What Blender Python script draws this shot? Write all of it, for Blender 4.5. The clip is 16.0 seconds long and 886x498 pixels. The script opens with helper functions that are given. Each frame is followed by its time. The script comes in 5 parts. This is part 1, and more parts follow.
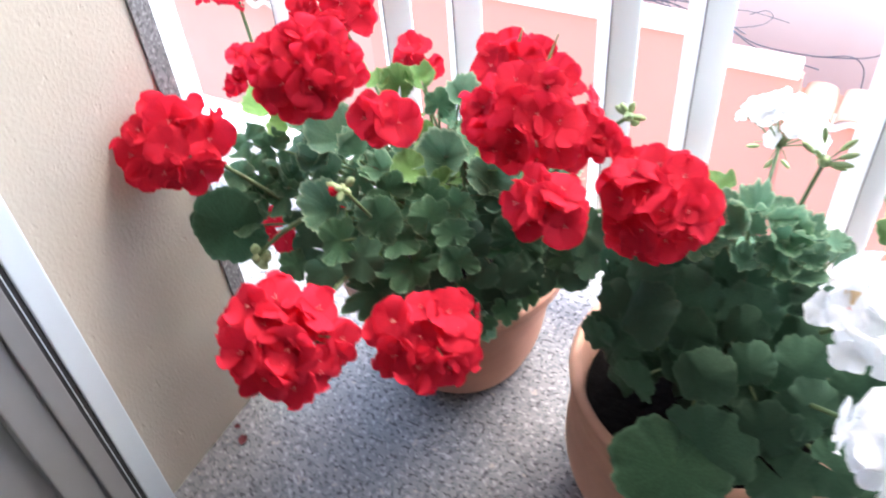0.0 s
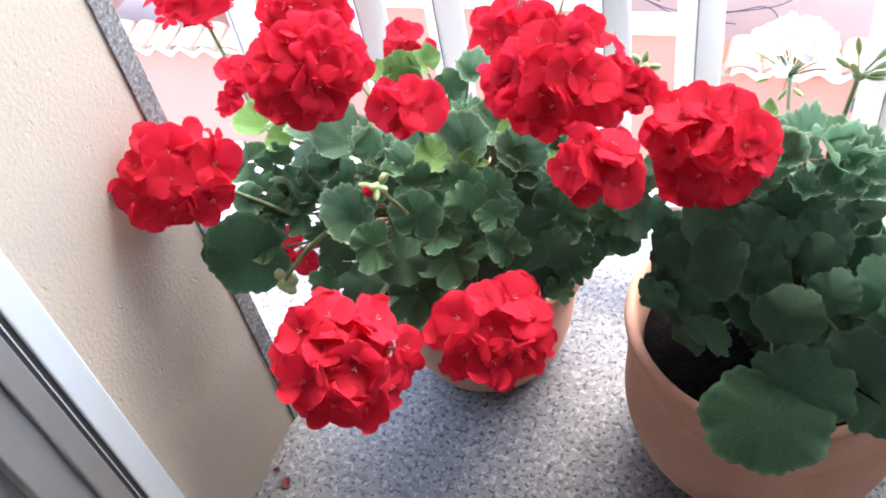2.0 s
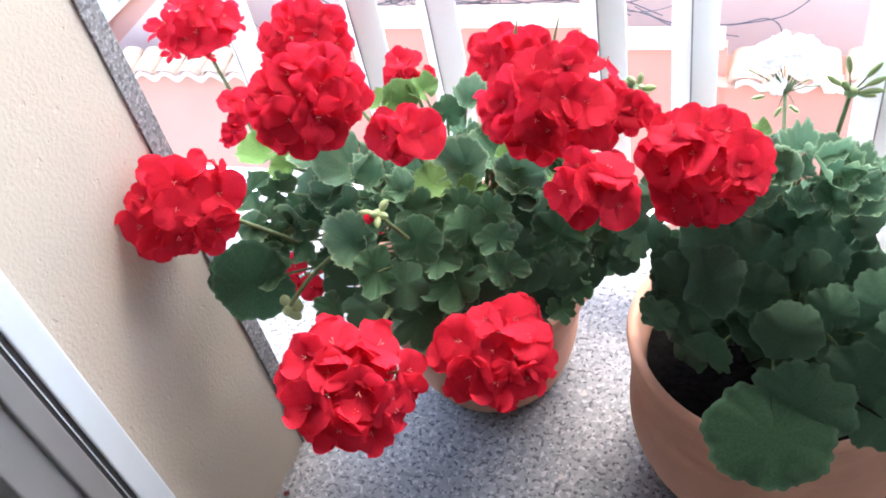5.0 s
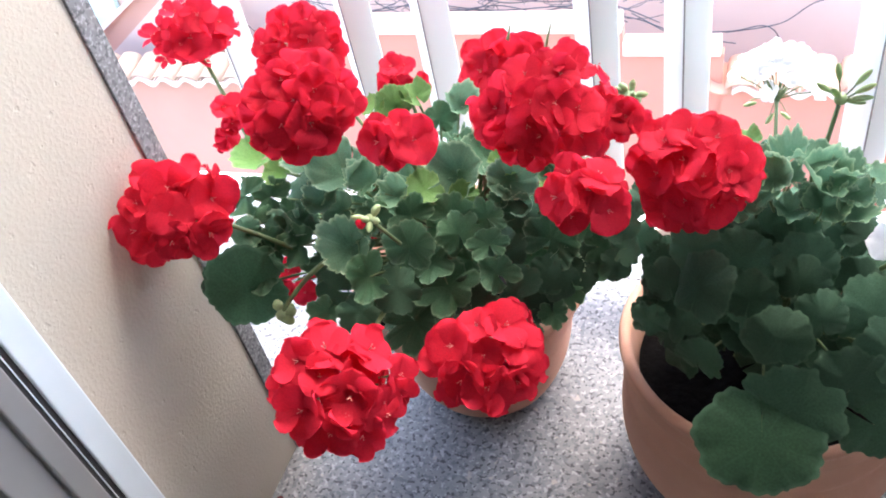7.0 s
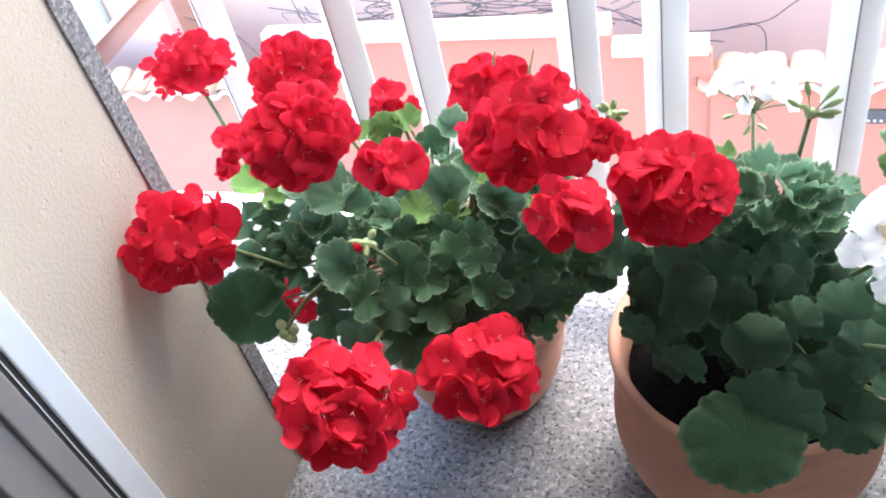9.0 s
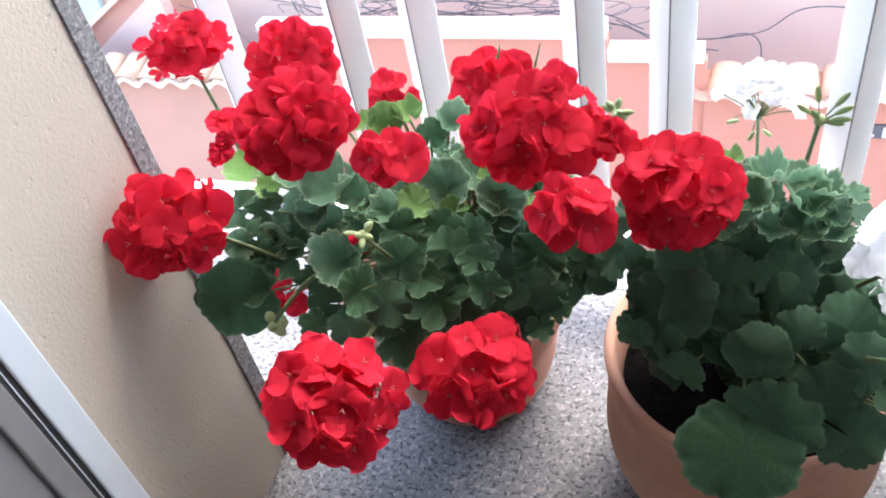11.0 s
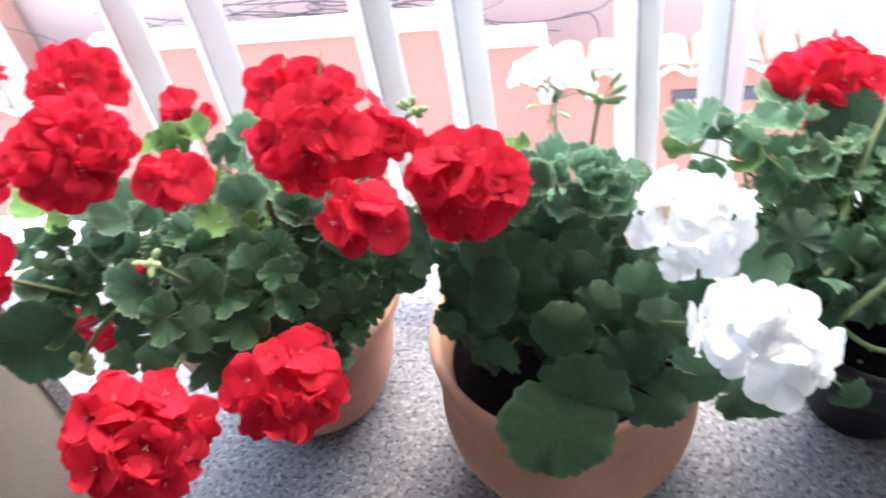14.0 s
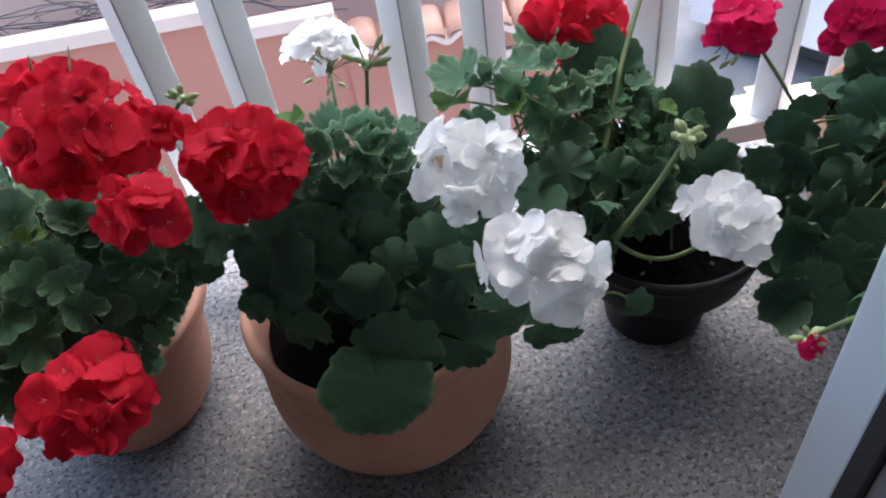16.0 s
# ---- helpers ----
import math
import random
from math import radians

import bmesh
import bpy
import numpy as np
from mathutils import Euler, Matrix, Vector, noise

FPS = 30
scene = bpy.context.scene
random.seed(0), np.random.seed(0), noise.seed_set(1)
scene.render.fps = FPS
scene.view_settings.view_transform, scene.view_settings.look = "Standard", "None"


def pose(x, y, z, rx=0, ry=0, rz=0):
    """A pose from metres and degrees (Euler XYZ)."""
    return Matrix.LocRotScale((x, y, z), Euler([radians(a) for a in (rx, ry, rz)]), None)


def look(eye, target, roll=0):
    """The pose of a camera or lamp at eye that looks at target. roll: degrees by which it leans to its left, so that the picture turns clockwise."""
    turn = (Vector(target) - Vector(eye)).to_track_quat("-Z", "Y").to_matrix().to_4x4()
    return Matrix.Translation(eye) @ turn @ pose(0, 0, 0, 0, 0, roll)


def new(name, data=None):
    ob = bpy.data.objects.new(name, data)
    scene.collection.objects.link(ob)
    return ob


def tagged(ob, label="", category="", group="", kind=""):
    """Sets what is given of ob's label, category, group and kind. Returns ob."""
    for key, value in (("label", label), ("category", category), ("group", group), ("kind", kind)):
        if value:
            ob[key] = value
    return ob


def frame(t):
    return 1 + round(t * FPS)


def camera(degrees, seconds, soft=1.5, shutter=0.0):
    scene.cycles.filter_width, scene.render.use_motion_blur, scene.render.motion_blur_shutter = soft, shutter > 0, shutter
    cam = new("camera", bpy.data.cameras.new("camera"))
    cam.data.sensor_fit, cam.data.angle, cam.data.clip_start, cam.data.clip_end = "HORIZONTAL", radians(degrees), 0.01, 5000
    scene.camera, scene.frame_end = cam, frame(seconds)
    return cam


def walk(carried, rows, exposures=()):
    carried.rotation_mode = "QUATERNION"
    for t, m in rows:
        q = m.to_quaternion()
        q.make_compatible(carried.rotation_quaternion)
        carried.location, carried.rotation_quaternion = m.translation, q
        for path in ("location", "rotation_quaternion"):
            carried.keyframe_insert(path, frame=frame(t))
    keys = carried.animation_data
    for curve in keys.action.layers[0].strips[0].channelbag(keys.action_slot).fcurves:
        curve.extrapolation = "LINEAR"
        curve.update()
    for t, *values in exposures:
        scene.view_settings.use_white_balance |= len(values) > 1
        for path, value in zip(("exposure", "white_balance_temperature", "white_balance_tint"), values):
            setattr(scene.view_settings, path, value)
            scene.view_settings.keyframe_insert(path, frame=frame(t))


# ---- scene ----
cam = camera(56.0, 16.0, 1.9, 0.5)
PATH = [
    (0, (-0.0403, 0.2165, 1.013), (-0.7914, 1.439, -0.38), -5.6),
    (0.5, (-0.141, 0.2283, 1.02), (-0.8414, 1.4769, -0.376), -9.3),
    (1, (-0.1649, 0.223, 1.023), (-0.8257, 1.4982, -0.369), -10.4),
    (1.5, (-0.1486, 0.2062, 0.961), (-0.8024, 1.4878, -0.428), -11.7),
    (2, (-0.1407, 0.201, 0.968), (-0.7875, 1.4912, -0.416), -12.5),
    (2.5, (-0.1293, 0.1974, 0.967), (-0.7682, 1.4922, -0.417), -13.1),
    (3, (-0.1306, 0.1979, 0.966), (-0.7722, 1.4937, -0.416), -13.4),
    (3.5, (-0.1363, 0.2008, 0.975), (-0.7856, 1.5041, -0.397), -13.6),
    (4, (-0.1455, 0.1944, 0.973), (-0.8016, 1.4958, -0.396), -13.8),
    (4.5, (-0.1404, 0.1978, 0.983), (-0.8062, 1.5036, -0.379), -14.1),
    (5, (-0.1292, 0.1996, 0.98), (-0.8023, 1.512, -0.371), -14.1),
    (7.3, (-0.1198, 0.1983, 0.981), (-0.7875, 1.523, -0.362), -13.7),
    (7.5, (-0.1113, 0.1989, 0.981), (-0.7731, 1.5251, -0.362), -13.8),
    (8, (-0.1096, 0.1974, 0.975), (-0.7656, 1.523, -0.371), -14.6),
    (8.5, (-0.1064, 0.1978, 0.996), (-0.7628, 1.5265, -0.347), -15.0),
    (9, (-0.1075, 0.183, 1.019), (-0.7695, 1.5147, -0.319), -15.2),
    (11.5, (-0.1327, 0.2002, 1.001), (-0.7576, 1.5442, -0.342), -11.6),
    (12, (-0.1397, 0.2058, 1.003), (-0.7565, 1.5589, -0.335), -11.0),
    (12.5, (-0.1316, 0.2051, 1.003), (-0.7293, 1.5667, -0.336), -10.5),
    (13, (-0.1061, 0.2165, 0.99), (-0.6798, 1.5736, -0.362), -10.4),
    (13.5, (-0.0616, 0.2201, 0.996), (-0.5878, 1.5909, -0.363), -9.7),
    (14, (-0.0515, 0.217, 0.998), (-0.4051, 1.6039, -0.399), -11.5),
    (14.5, (-0.0827, 0.2205, 1.004), (-0.204, 1.5956, -0.443), -10.1),
    (15, (-0.0659, 0.2149, 0.98), (-0.1143, 1.5789, -0.483), -10.6),
    (15.5, (-0.0329, 0.2001, 0.976), (-0.0311, 1.5549, -0.495), -10.0),
    (16, (-0.0151, 0.1971, 0.991), (0.0253, 1.5441, -0.487), -9.5),
]
EXPOSURE = [(0, 4.0, 6800, 10), (1.5, 4.06, 6800, 10), (5, 4.0, 6800, 10), (9, 3.84, 6800, 10), (12.0, 3.64, 6850, 10), (12.5, 3.64, 6850, 10), (13.5, 3.84, 6850, 10), (14.1, 3.96, 6850, 10), (14.5, 3.86, 6800, 10), (15.0, 3.26, 6700, 10), (15.5, 2.84, 6600, 10), (16, 2.60, 6600, 10)]
walk(cam, [(t, look(eye, target, roll)) for t, eye, target, roll in PATH], EXPOSURE)

# ---- light ----
world = bpy.data.worlds.new("world")
scene.world = world
world.use_nodes = True
sky = world.node_tree.nodes.new("ShaderNodeTexSky")
sky.sky_type, sky.sun_disc = "NISHITA", False
sky.sun_elevation, sky.sun_rotation = radians(62), radians(17)
sky.air_density, sky.dust_density, sky.ozone_density = 1.0, 2.0, 1.0
background = world.node_tree.nodes["Background"]
world.node_tree.links.new(sky.outputs[0], background.inputs[0])
background.inputs[1].default_value = 0.15
sun_data = bpy.data.lights.new("sun", "SUN")
sun_data.energy, sun_data.angle, sun_data.color = 0.75, radians(50), (1.0, 0.97, 0.93)
sun = new("sun", sun_data)
sun.matrix_world = look((0, 0, 0), (-0.14, -0.45, -0.88))


# ---- materials ----
def mat(name, colour, rough=0.6, metal=0.0, spread=0.12, scale=20.0, bump=0.0, bump_scale=60.0, second=None, vary=0.0, translucent=0.0, coat=0.0, gloss=0.5):
    m = bpy.data.materials.new(name)
    m.use_nodes = True
    nt = m.node_tree
    p = nt.nodes["Principled BSDF"]
    co = nt.nodes.new("ShaderNodeTexCoord")
    n1 = nt.nodes.new("ShaderNodeTexNoise")
    n1.inputs["Scale"].default_value, n1.inputs["Detail"].default_value = scale, 6
    nt.links.new(co.outputs["Object"], n1.inputs["Vector"])
    ramp = nt.nodes.new("ShaderNodeValToRGB")
    lo = [max(0, c * (1 - spread)) for c in colour]
    hi = list(second) if second else [min(1, c * (1 + spread)) for c in colour]
    ramp.color_ramp.elements[0].position, ramp.color_ramp.elements[1].position = 0.3, 0.72
    ramp.color_ramp.elements[0].color, ramp.color_ramp.elements[1].color = (*lo, 1), (*hi, 1)
    nt.links.new(n1.outputs[0], ramp.inputs[0])
    out = ramp.outputs[0]
    if vary:
        info = nt.nodes.new("ShaderNodeObjectInfo")
        rng = nt.nodes.new("ShaderNodeMapRange")
        rng.inputs[3].default_value, rng.inputs[4].default_value = 1 - vary, 1 + vary
        hsv = nt.nodes.new("ShaderNodeHueSaturation")
        nt.links.new(info.outputs["Random"], rng.inputs[0])
        nt.links.new(rng.outputs[0], hsv.inputs["Value"])
        nt.links.new(out, hsv.inputs["Color"])
        out = hsv.outputs[0]
    nt.links.new(out, p.inputs["Base Color"])
    p.inputs["Roughness"].default_value, p.inputs["Metallic"].default_value = rough, metal
    p.inputs["Specular IOR Level"].default_value = gloss
    p.inputs["Coat Weight"].default_value = coat
    if bump:
        n2 = nt.nodes.new("ShaderNodeTexNoise")
        n2.inputs["Scale"].default_value, n2.inputs["Detail"].default_value = bump_scale, 5
        nt.links.new(co.outputs["Object"], n2.inputs["Vector"])
        bp = nt.nodes.new("ShaderNodeBump")
        bp.inputs["Strength"].default_value, bp.inputs["Distance"].default_value = bump, 0.004
        nt.links.new(n2.outputs[0], bp.inputs["Height"])
        nt.links.new(bp.outputs[0], p.inputs["Normal"])
    if translucent:
        tr = nt.nodes.new("ShaderNodeBsdfTranslucent")
        mix = nt.nodes.new("ShaderNodeMixShader")
        mix.inputs[0].default_value = translucent
        nt.links.new(out, tr.inputs[0])
        nt.links.new(p.outputs[0], mix.inputs[1])
        nt.links.new(tr.outputs[0], mix.inputs[2])
        nt.links.new(mix.outputs[0], nt.nodes["Material Output"].inputs[0])
    return m


PLASTER = mat("beige plaster", (0.46, 0.41, 0.342), 0.9, spread=0.10, scale=3.5, bump=0.22, bump_scale=230)
pits = PLASTER.node_tree.nodes.new("ShaderNodeTexNoise")
pits.inputs["Scale"].default_value, pits.inputs["Detail"].default_value = 75, 3
pit_range = PLASTER.node_tree.nodes.new("ShaderNodeMapRange")
pit_range.inputs[1].default_value, pit_range.inputs[2].default_value = 0.66, 0.74
pit_bump = PLASTER.node_tree.nodes.new("ShaderNodeBump")
pit_bump.invert = True
pit_bump.inputs["Strength"].default_value, pit_bump.inputs["Distance"].default_value = 0.3, 0.003
PLASTER.node_tree.links.new(PLASTER.node_tree.nodes["Texture Coordinate"].outputs["Object"], pits.inputs["Vector"])
PLASTER.node_tree.links.new(pits.outputs[0], pit_range.inputs[0])
PLASTER.node_tree.links.new(pit_range.outputs[0], pit_bump.inputs["Height"])
PLASTER.node_tree.links.new(PLASTER.node_tree.nodes["Bump"].outputs[0], pit_bump.inputs["Normal"])
PLASTER.node_tree.links.new(pit_bump.outputs[0], PLASTER.node_tree.nodes["Principled BSDF"].inputs["Normal"])
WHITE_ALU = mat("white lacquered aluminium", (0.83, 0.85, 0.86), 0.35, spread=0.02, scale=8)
# same white aluminium, shade and cool light put into the door's colour
SHADED_ALU = mat("white lacquered aluminium darkened and cooled for the door", (0.56, 0.625, 0.67), 0.4, spread=0.03, scale=8)
GREY_ALU = mat("grey aluminium track", (0.22, 0.22, 0.225), 0.5, metal=0.1, spread=0.05, scale=12)
RUBBER = mat("black rubber gasket", (0.02, 0.02, 0.022), 0.6)
TERRACOTTA = mat("terracotta", (0.50, 0.265, 0.19), 0.85, spread=0.22, scale=5, bump=0.15, bump_scale=120)
# turning marks round the clay
turning = TERRACOTTA.node_tree
marks = turning.nodes.new("ShaderNodeMapping")
marks.inputs["Scale"].default_value = (4, 4, 110)
turning.links.new(turning.nodes["Texture Coordinate"].outputs["Object"], marks.inputs["Vector"])
mark_noise = turning.nodes.new("ShaderNodeTexNoise")
mark_noise.inputs["Scale"].default_value, mark_noise.inputs["Detail"].default_value = 1.0, 2
turning.links.new(marks.outputs[0], mark_noise.inputs["Vector"])
mark_bump = turning.nodes.new("ShaderNodeBump")
mark_bump.inputs["Strength"].default_value, mark_bump.inputs["Distance"].default_value = 0.35, 0.004
turning.links.new(mark_noise.outputs[0], mark_bump.inputs["Height"])
turning.links.new(turning.nodes["Bump"].outputs[0], mark_bump.inputs["Normal"])
turning.links.new(mark_bump.outputs[0], turning.nodes["Principled BSDF"].inputs["Normal"])
# dark soil, taken near black to hold the shade under the leaves
SOIL = mat("dark potting soil blackened for leaf shade", (0.005, 0.0045, 0.0045), 0.95, spread=0.5, scale=90, bump=1.0, bump_scale=120, gloss=0.05)
BLACK_PLASTIC = mat("black plastic", (0.008, 0.008, 0.010), 0.5, spread=0.1, scale=14, gloss=0.3)
STEM = mat("green stem", (0.105, 0.16, 0.062), 0.6, spread=0.2, scale=30)
BROWN_STEM = mat("woody stem", (0.20, 0.13, 0.08), 0.8, spread=0.3, scale=60, bump=0.4)
BUD = mat("green bud", (0.38, 0.47, 0.25), 0.6, spread=0.25, scale=60, translucent=0.32)
RED = mat("red petal", (0.66, 0.024, 0.055), 0.75, spread=0.12, scale=40, vary=0.10, translucent=0.5, gloss=0.12)
WHITE = mat("white petal", (0.87, 0.88, 0.89), 0.75, spread=0.04, scale=40, vary=0.04, translucent=0.45, gloss=0.15)
STAMEN = mat("pale stamen", (0.70, 0.25, 0.24), 0.7, spread=0.1)
OCHRE = mat("withered ochre petal base", (0.74, 0.56, 0.34), 0.8, spread=0.2, scale=80)
CRIMSON = mat("crimson petal", (0.60, 0.012, 0.095), 0.75, spread=0.12, scale=40, vary=0.1, translucent=0.45, gloss=0.12)
PINK = mat("salmon pink painted wall", (0.49, 0.20, 0.145), 0.9, spread=0.05, scale=1.2, bump=0.2, bump_scale=40)
LILAC = mat("pale lilac painted wall", (0.70, 0.485, 0.39), 0.9, spread=0.06, scale=0.8, bump=0.2, bump_scale=30)
PALE_PINK = mat("pale pink painted wall", (0.47, 0.235, 0.175), 0.9, spread=0.05, scale=1.5, bump=0.2, bump_scale=40)
# plaster face in shadow, the shade mixed into a duller mauve
SHADED_PLASTER = mat("plaster toned mauve for shadow", (0.60, 0.42, 0.36), 0.9, spread=0.08, scale=2, bump=0.2, bump_scale=30)
TURQUOISE = mat("pale turquoise paint", (0.50, 0.64, 0.61), 0.85, spread=0.06, scale=2)
PALE = mat("pale pink coping paint", (0.76, 0.55, 0.47), 0.85, spread=0.05, scale=2)
PALE_TILE = mat("bleached clay roof tile", (0.37, 0.235, 0.165), 0.85, spread=0.15, scale=5, vary=0.1)
ROOF_TILE = mat("clay roof tile", (0.50, 0.26, 0.18), 0.85, spread=0.2, scale=5, vary=0.15)
ASPHALT = mat("pale worn asphalt", (0.115, 0.12, 0.13), 0.9, spread=0.2, scale=3, bump=0.3)
CABLE = mat("black cable", (0.09, 0.085, 0.09), 0.6)
CAR_WHITE = mat("white car paint", (0.78, 0.78, 0.80), 0.25, spread=0.01, coat=0.6)
GLASS_DARK = mat("dark car glass", (0.01, 0.012, 0.015), 0.08)
TYRE = mat("tyre rubber", (0.02, 0.02, 0.02), 0.85)
RIM = mat("alloy rim", (0.16, 0.16, 0.17), 0.4, metal=0.4)
ROOM = mat("plain room paint", (0.74, 0.72, 0.68), 0.9, spread=0.04)


def granite(name, base, rough, specks):
    m = mat(name, base, rough, spread=0.12, scale=30, gloss=0.35)
    nt = m.node_tree
    p = nt.nodes["Principled BSDF"]
    base = p.inputs["Base Color"].links[0].from_socket
    co = nt.nodes.new("ShaderNodeTexCoord")
    last = base
    for scale, lo, hi, colour in specks:
        n = nt.nodes.new("ShaderNodeTexNoise")
        n.inputs["Scale"].default_value, n.inputs["Detail"].default_value = scale, 2
        nt.links.new(co.outputs["Object"], n.inputs["Vector"])
        r = nt.nodes.new("ShaderNodeMapRange")
        r.inputs[1].default_value, r.inputs[2].default_value = lo, hi
        nt.links.new(n.outputs[0], r.inputs[0])
        mx = nt.nodes.new("ShaderNodeMix")
        mx.data_type = "RGBA"
        nt.links.new(r.outputs[0], mx.inputs[0])
        nt.links.new(last, mx.inputs[6])
        mx.inputs[7].default_value = (*colour, 1)
        last = mx.outputs[2]
    nt.links.new(last, p.inputs["Base Color"])
    return m


GRANITE = granite("speckled white granite", (0.188, 0.187, 0.195), 0.6, ((12, 0.50, 0.70, (0.196, 0.193, 0.20)), (70, 0.52, 0.58, (0.163, 0.165, 0.175)), (130, 0.57, 0.61, (0.29, 0.287, 0.295)), (105, 0.56, 0.59, (0.122, 0.125, 0.138)), (150, 0.585, 0.615, (0.055, 0.056, 0.062)), (60, 0.66, 0.70, (0.30, 0.27, 0.25))))
GRANITE_TRIM = granite("grey granite edging", (0.185, 0.185, 0.19), 0.75, ((90, 0.50, 0.60, (0.23, 0.23, 0.235)), (190, 0.52, 0.60, (0.115, 0.115, 0.12)), (240, 0.56, 0.64, (0.34, 0.34, 0.345))))


def leaf_material(name, colour, edge, ring, thin=0.34, rim_share=0.5):
    """Leaf green with paler veins and a faint dark zone, from the leaf's own plane coordinates."""
    m = mat(name, colour, 0.6, spread=0.22, scale=45, bump=0.35, bump_scale=300, vary=0.3, translucent=thin, gloss=0.2)
    nt = m.node_tree
    p = nt.nodes["Principled BSDF"]
    src = p.inputs["Base Color"].links[0].from_socket
    uv = nt.nodes.new("ShaderNodeUVMap")
    grad = nt.nodes.new("ShaderNodeTexGradient")
    grad.gradient_type = "RADIAL"
    nt.links.new(uv.outputs[0], grad.inputs[0])
    mul = nt.nodes.new("ShaderNodeMath")
    mul.operation = "MULTIPLY"
    mul.inputs[1].default_value = 9
    ping = nt.nodes.new("ShaderNodeMath")
    ping.operation = "PINGPONG"
    ping.inputs[1].default_value = 0.5
    nt.links.new(grad.outputs[1], mul.inputs[0])
    nt.links.new(mul.outputs[0], ping.inputs[0])
    vein = nt.nodes.new("ShaderNodeMapRange")
    vein.inputs[1].default_value, vein.inputs[2].default_value = 0.42, 0.5
    vein.inputs[4].default_value = 0.08
    nt.links.new(ping.outputs[0], vein.inputs[0])
    ln = nt.nodes.new("ShaderNodeVectorMath")
    ln.operation = "LENGTH"
    nt.links.new(uv.outputs[0], ln.inputs[0])
    rr = nt.nodes.new("ShaderNodeValToRGB")
    rr.color_ramp.elements[0].position, rr.color_ramp.elements[0].color = 0.35, (0, 0, 0, 1)
    rr.color_ramp.elements[1].position, rr.color_ramp.elements[1].color = 1.0, (1, 1, 1, 1)
    rim = rr.color_ramp.elements.new(0.90)
    rim.color = (0.15, 0.15, 0.15, 1)
    rim = rr.color_ramp.elements.new(0.965)
    rim.color = (0.8, 0.8, 0.8, 1)
    e = rr.color_ramp.elements.new(0.62)
    e.color = (ring, ring, ring, 1)
    nt.links.new(ln.outputs["Value"], rr.inputs[0])
    mx = nt.nodes.new("ShaderNodeMix")
    mx.data_type = "RGBA"
    nt.links.new(vein.outputs[0], mx.inputs[0])
    nt.links.new(src, mx.inputs[6])
    mx.inputs[7].default_value = (*edge, 1)
    mx2 = nt.nodes.new("ShaderNodeMix")
    mx2.data_type = "RGBA"
    sc = nt.nodes.new("ShaderNodeMath")
    sc.operation = "MULTIPLY"
    sc.inputs[1].default_value = rim_share
    nt.links.new(rr.outputs[0], sc.inputs[0])
    nt.links.new(sc.outputs[0], mx2.inputs[0])
    nt.links.new(mx.outputs[2], mx2.inputs[6])
    mx2.inputs[7].default_value = (*edge, 1)
    nt.links.new(mx2.outputs[2], p.inputs["Base Color"])
    for node in nt.nodes:
        if node.type == "BSDF_TRANSLUCENT":
            nt.links.new(mx2.outputs[2], node.inputs[0])
    return m


LEAF = leaf_material("geranium leaf", (0.053, 0.132, 0.066), (0.24, 0.36, 0.22), 0.1)
LEAF_DARK = leaf_material("dark geranium leaf", (0.040, 0.095, 0.054), (0.09, 0.165, 0.10), 0.05, 0.16)
# the strong pale rim paints the highlight on back-lit leaf edges
LEAF_BOWL = leaf_material("fresh geranium leaf with a painted rim highlight", (0.100, 0.215, 0.130), (0.38, 0.51, 0.33), 0.12, 0.34, 0.85)
LEAF_ROUND = leaf_material("large hanging geranium leaf", (0.050, 0.130, 0.066), (0.14, 0.25, 0.16), 0.05, 0.30)
LEAF_YOUNG = leaf_material("young geranium leaf", (0.125, 0.25, 0.07), (0.34, 0.46, 0.22), 0.2)


# ---- building helpers ----
def mesh_of(name, bm, material, smooth=True):
    me = bpy.data.meshes.new(name)
    bm.normal_update()
    bm.to_mesh(me)
    bm.free()
    me.materials.append(material)
    if smooth:
        me.shade_smooth()
    return me


def part(name, bm, material, parent=None, label="", smooth=False):
    ob = new(name, mesh_of(name, bm, material, smooth))
    if parent:
        ob.parent = parent
    if label:
        tagged(ob, label)
    return ob


def empty(name, at=(0, 0, 0)):
    ob = new(name)
    ob.location = at
    ob.empty_display_size = 0.05
    return ob


def box(bm, lo, hi, bevel=0.0):
    made = bmesh.ops.create_cube(bm, size=1)["verts"]
    c = [(a + b) / 2 for a, b in zip(lo, hi)]
    s = [b - a for a, b in zip(lo, hi)]
    for v in made:
        v.co = Vector((v.co.x * s[0] + c[0], v.co.y * s[1] + c[1], v.co.z * s[2] + c[2]))
    if bevel:
        edges = {e for v in made for e in v.link_edges}
        bmesh.ops.bevel(bm, geom=list(edges), offset=bevel, segments=2, affect="EDGES", profile=0.5)
    return bm


def block(lo, hi, bevel=0.0):
    return box(bmesh.new(), lo, hi, bevel)


def lathe(profile, n=48, ripple=0.0):
    """A surface of revolution from (radius, height) pairs."""
    bm = bmesh.new()
    rings = []
    for r, z in profile:
        rings.append([bm.verts.new((r * (1 + ripple * math.sin(3 * a)) * math.cos(a), r * math.sin(a), z)) for a in [2 * math.pi * i / n for i in range(n)]])
    for a, b in zip(rings, rings[1:]):
        for i in range(n):
            bm.faces.new((a[i], a[(i + 1) % n], b[(i + 1) % n], b[i]))
    return bm


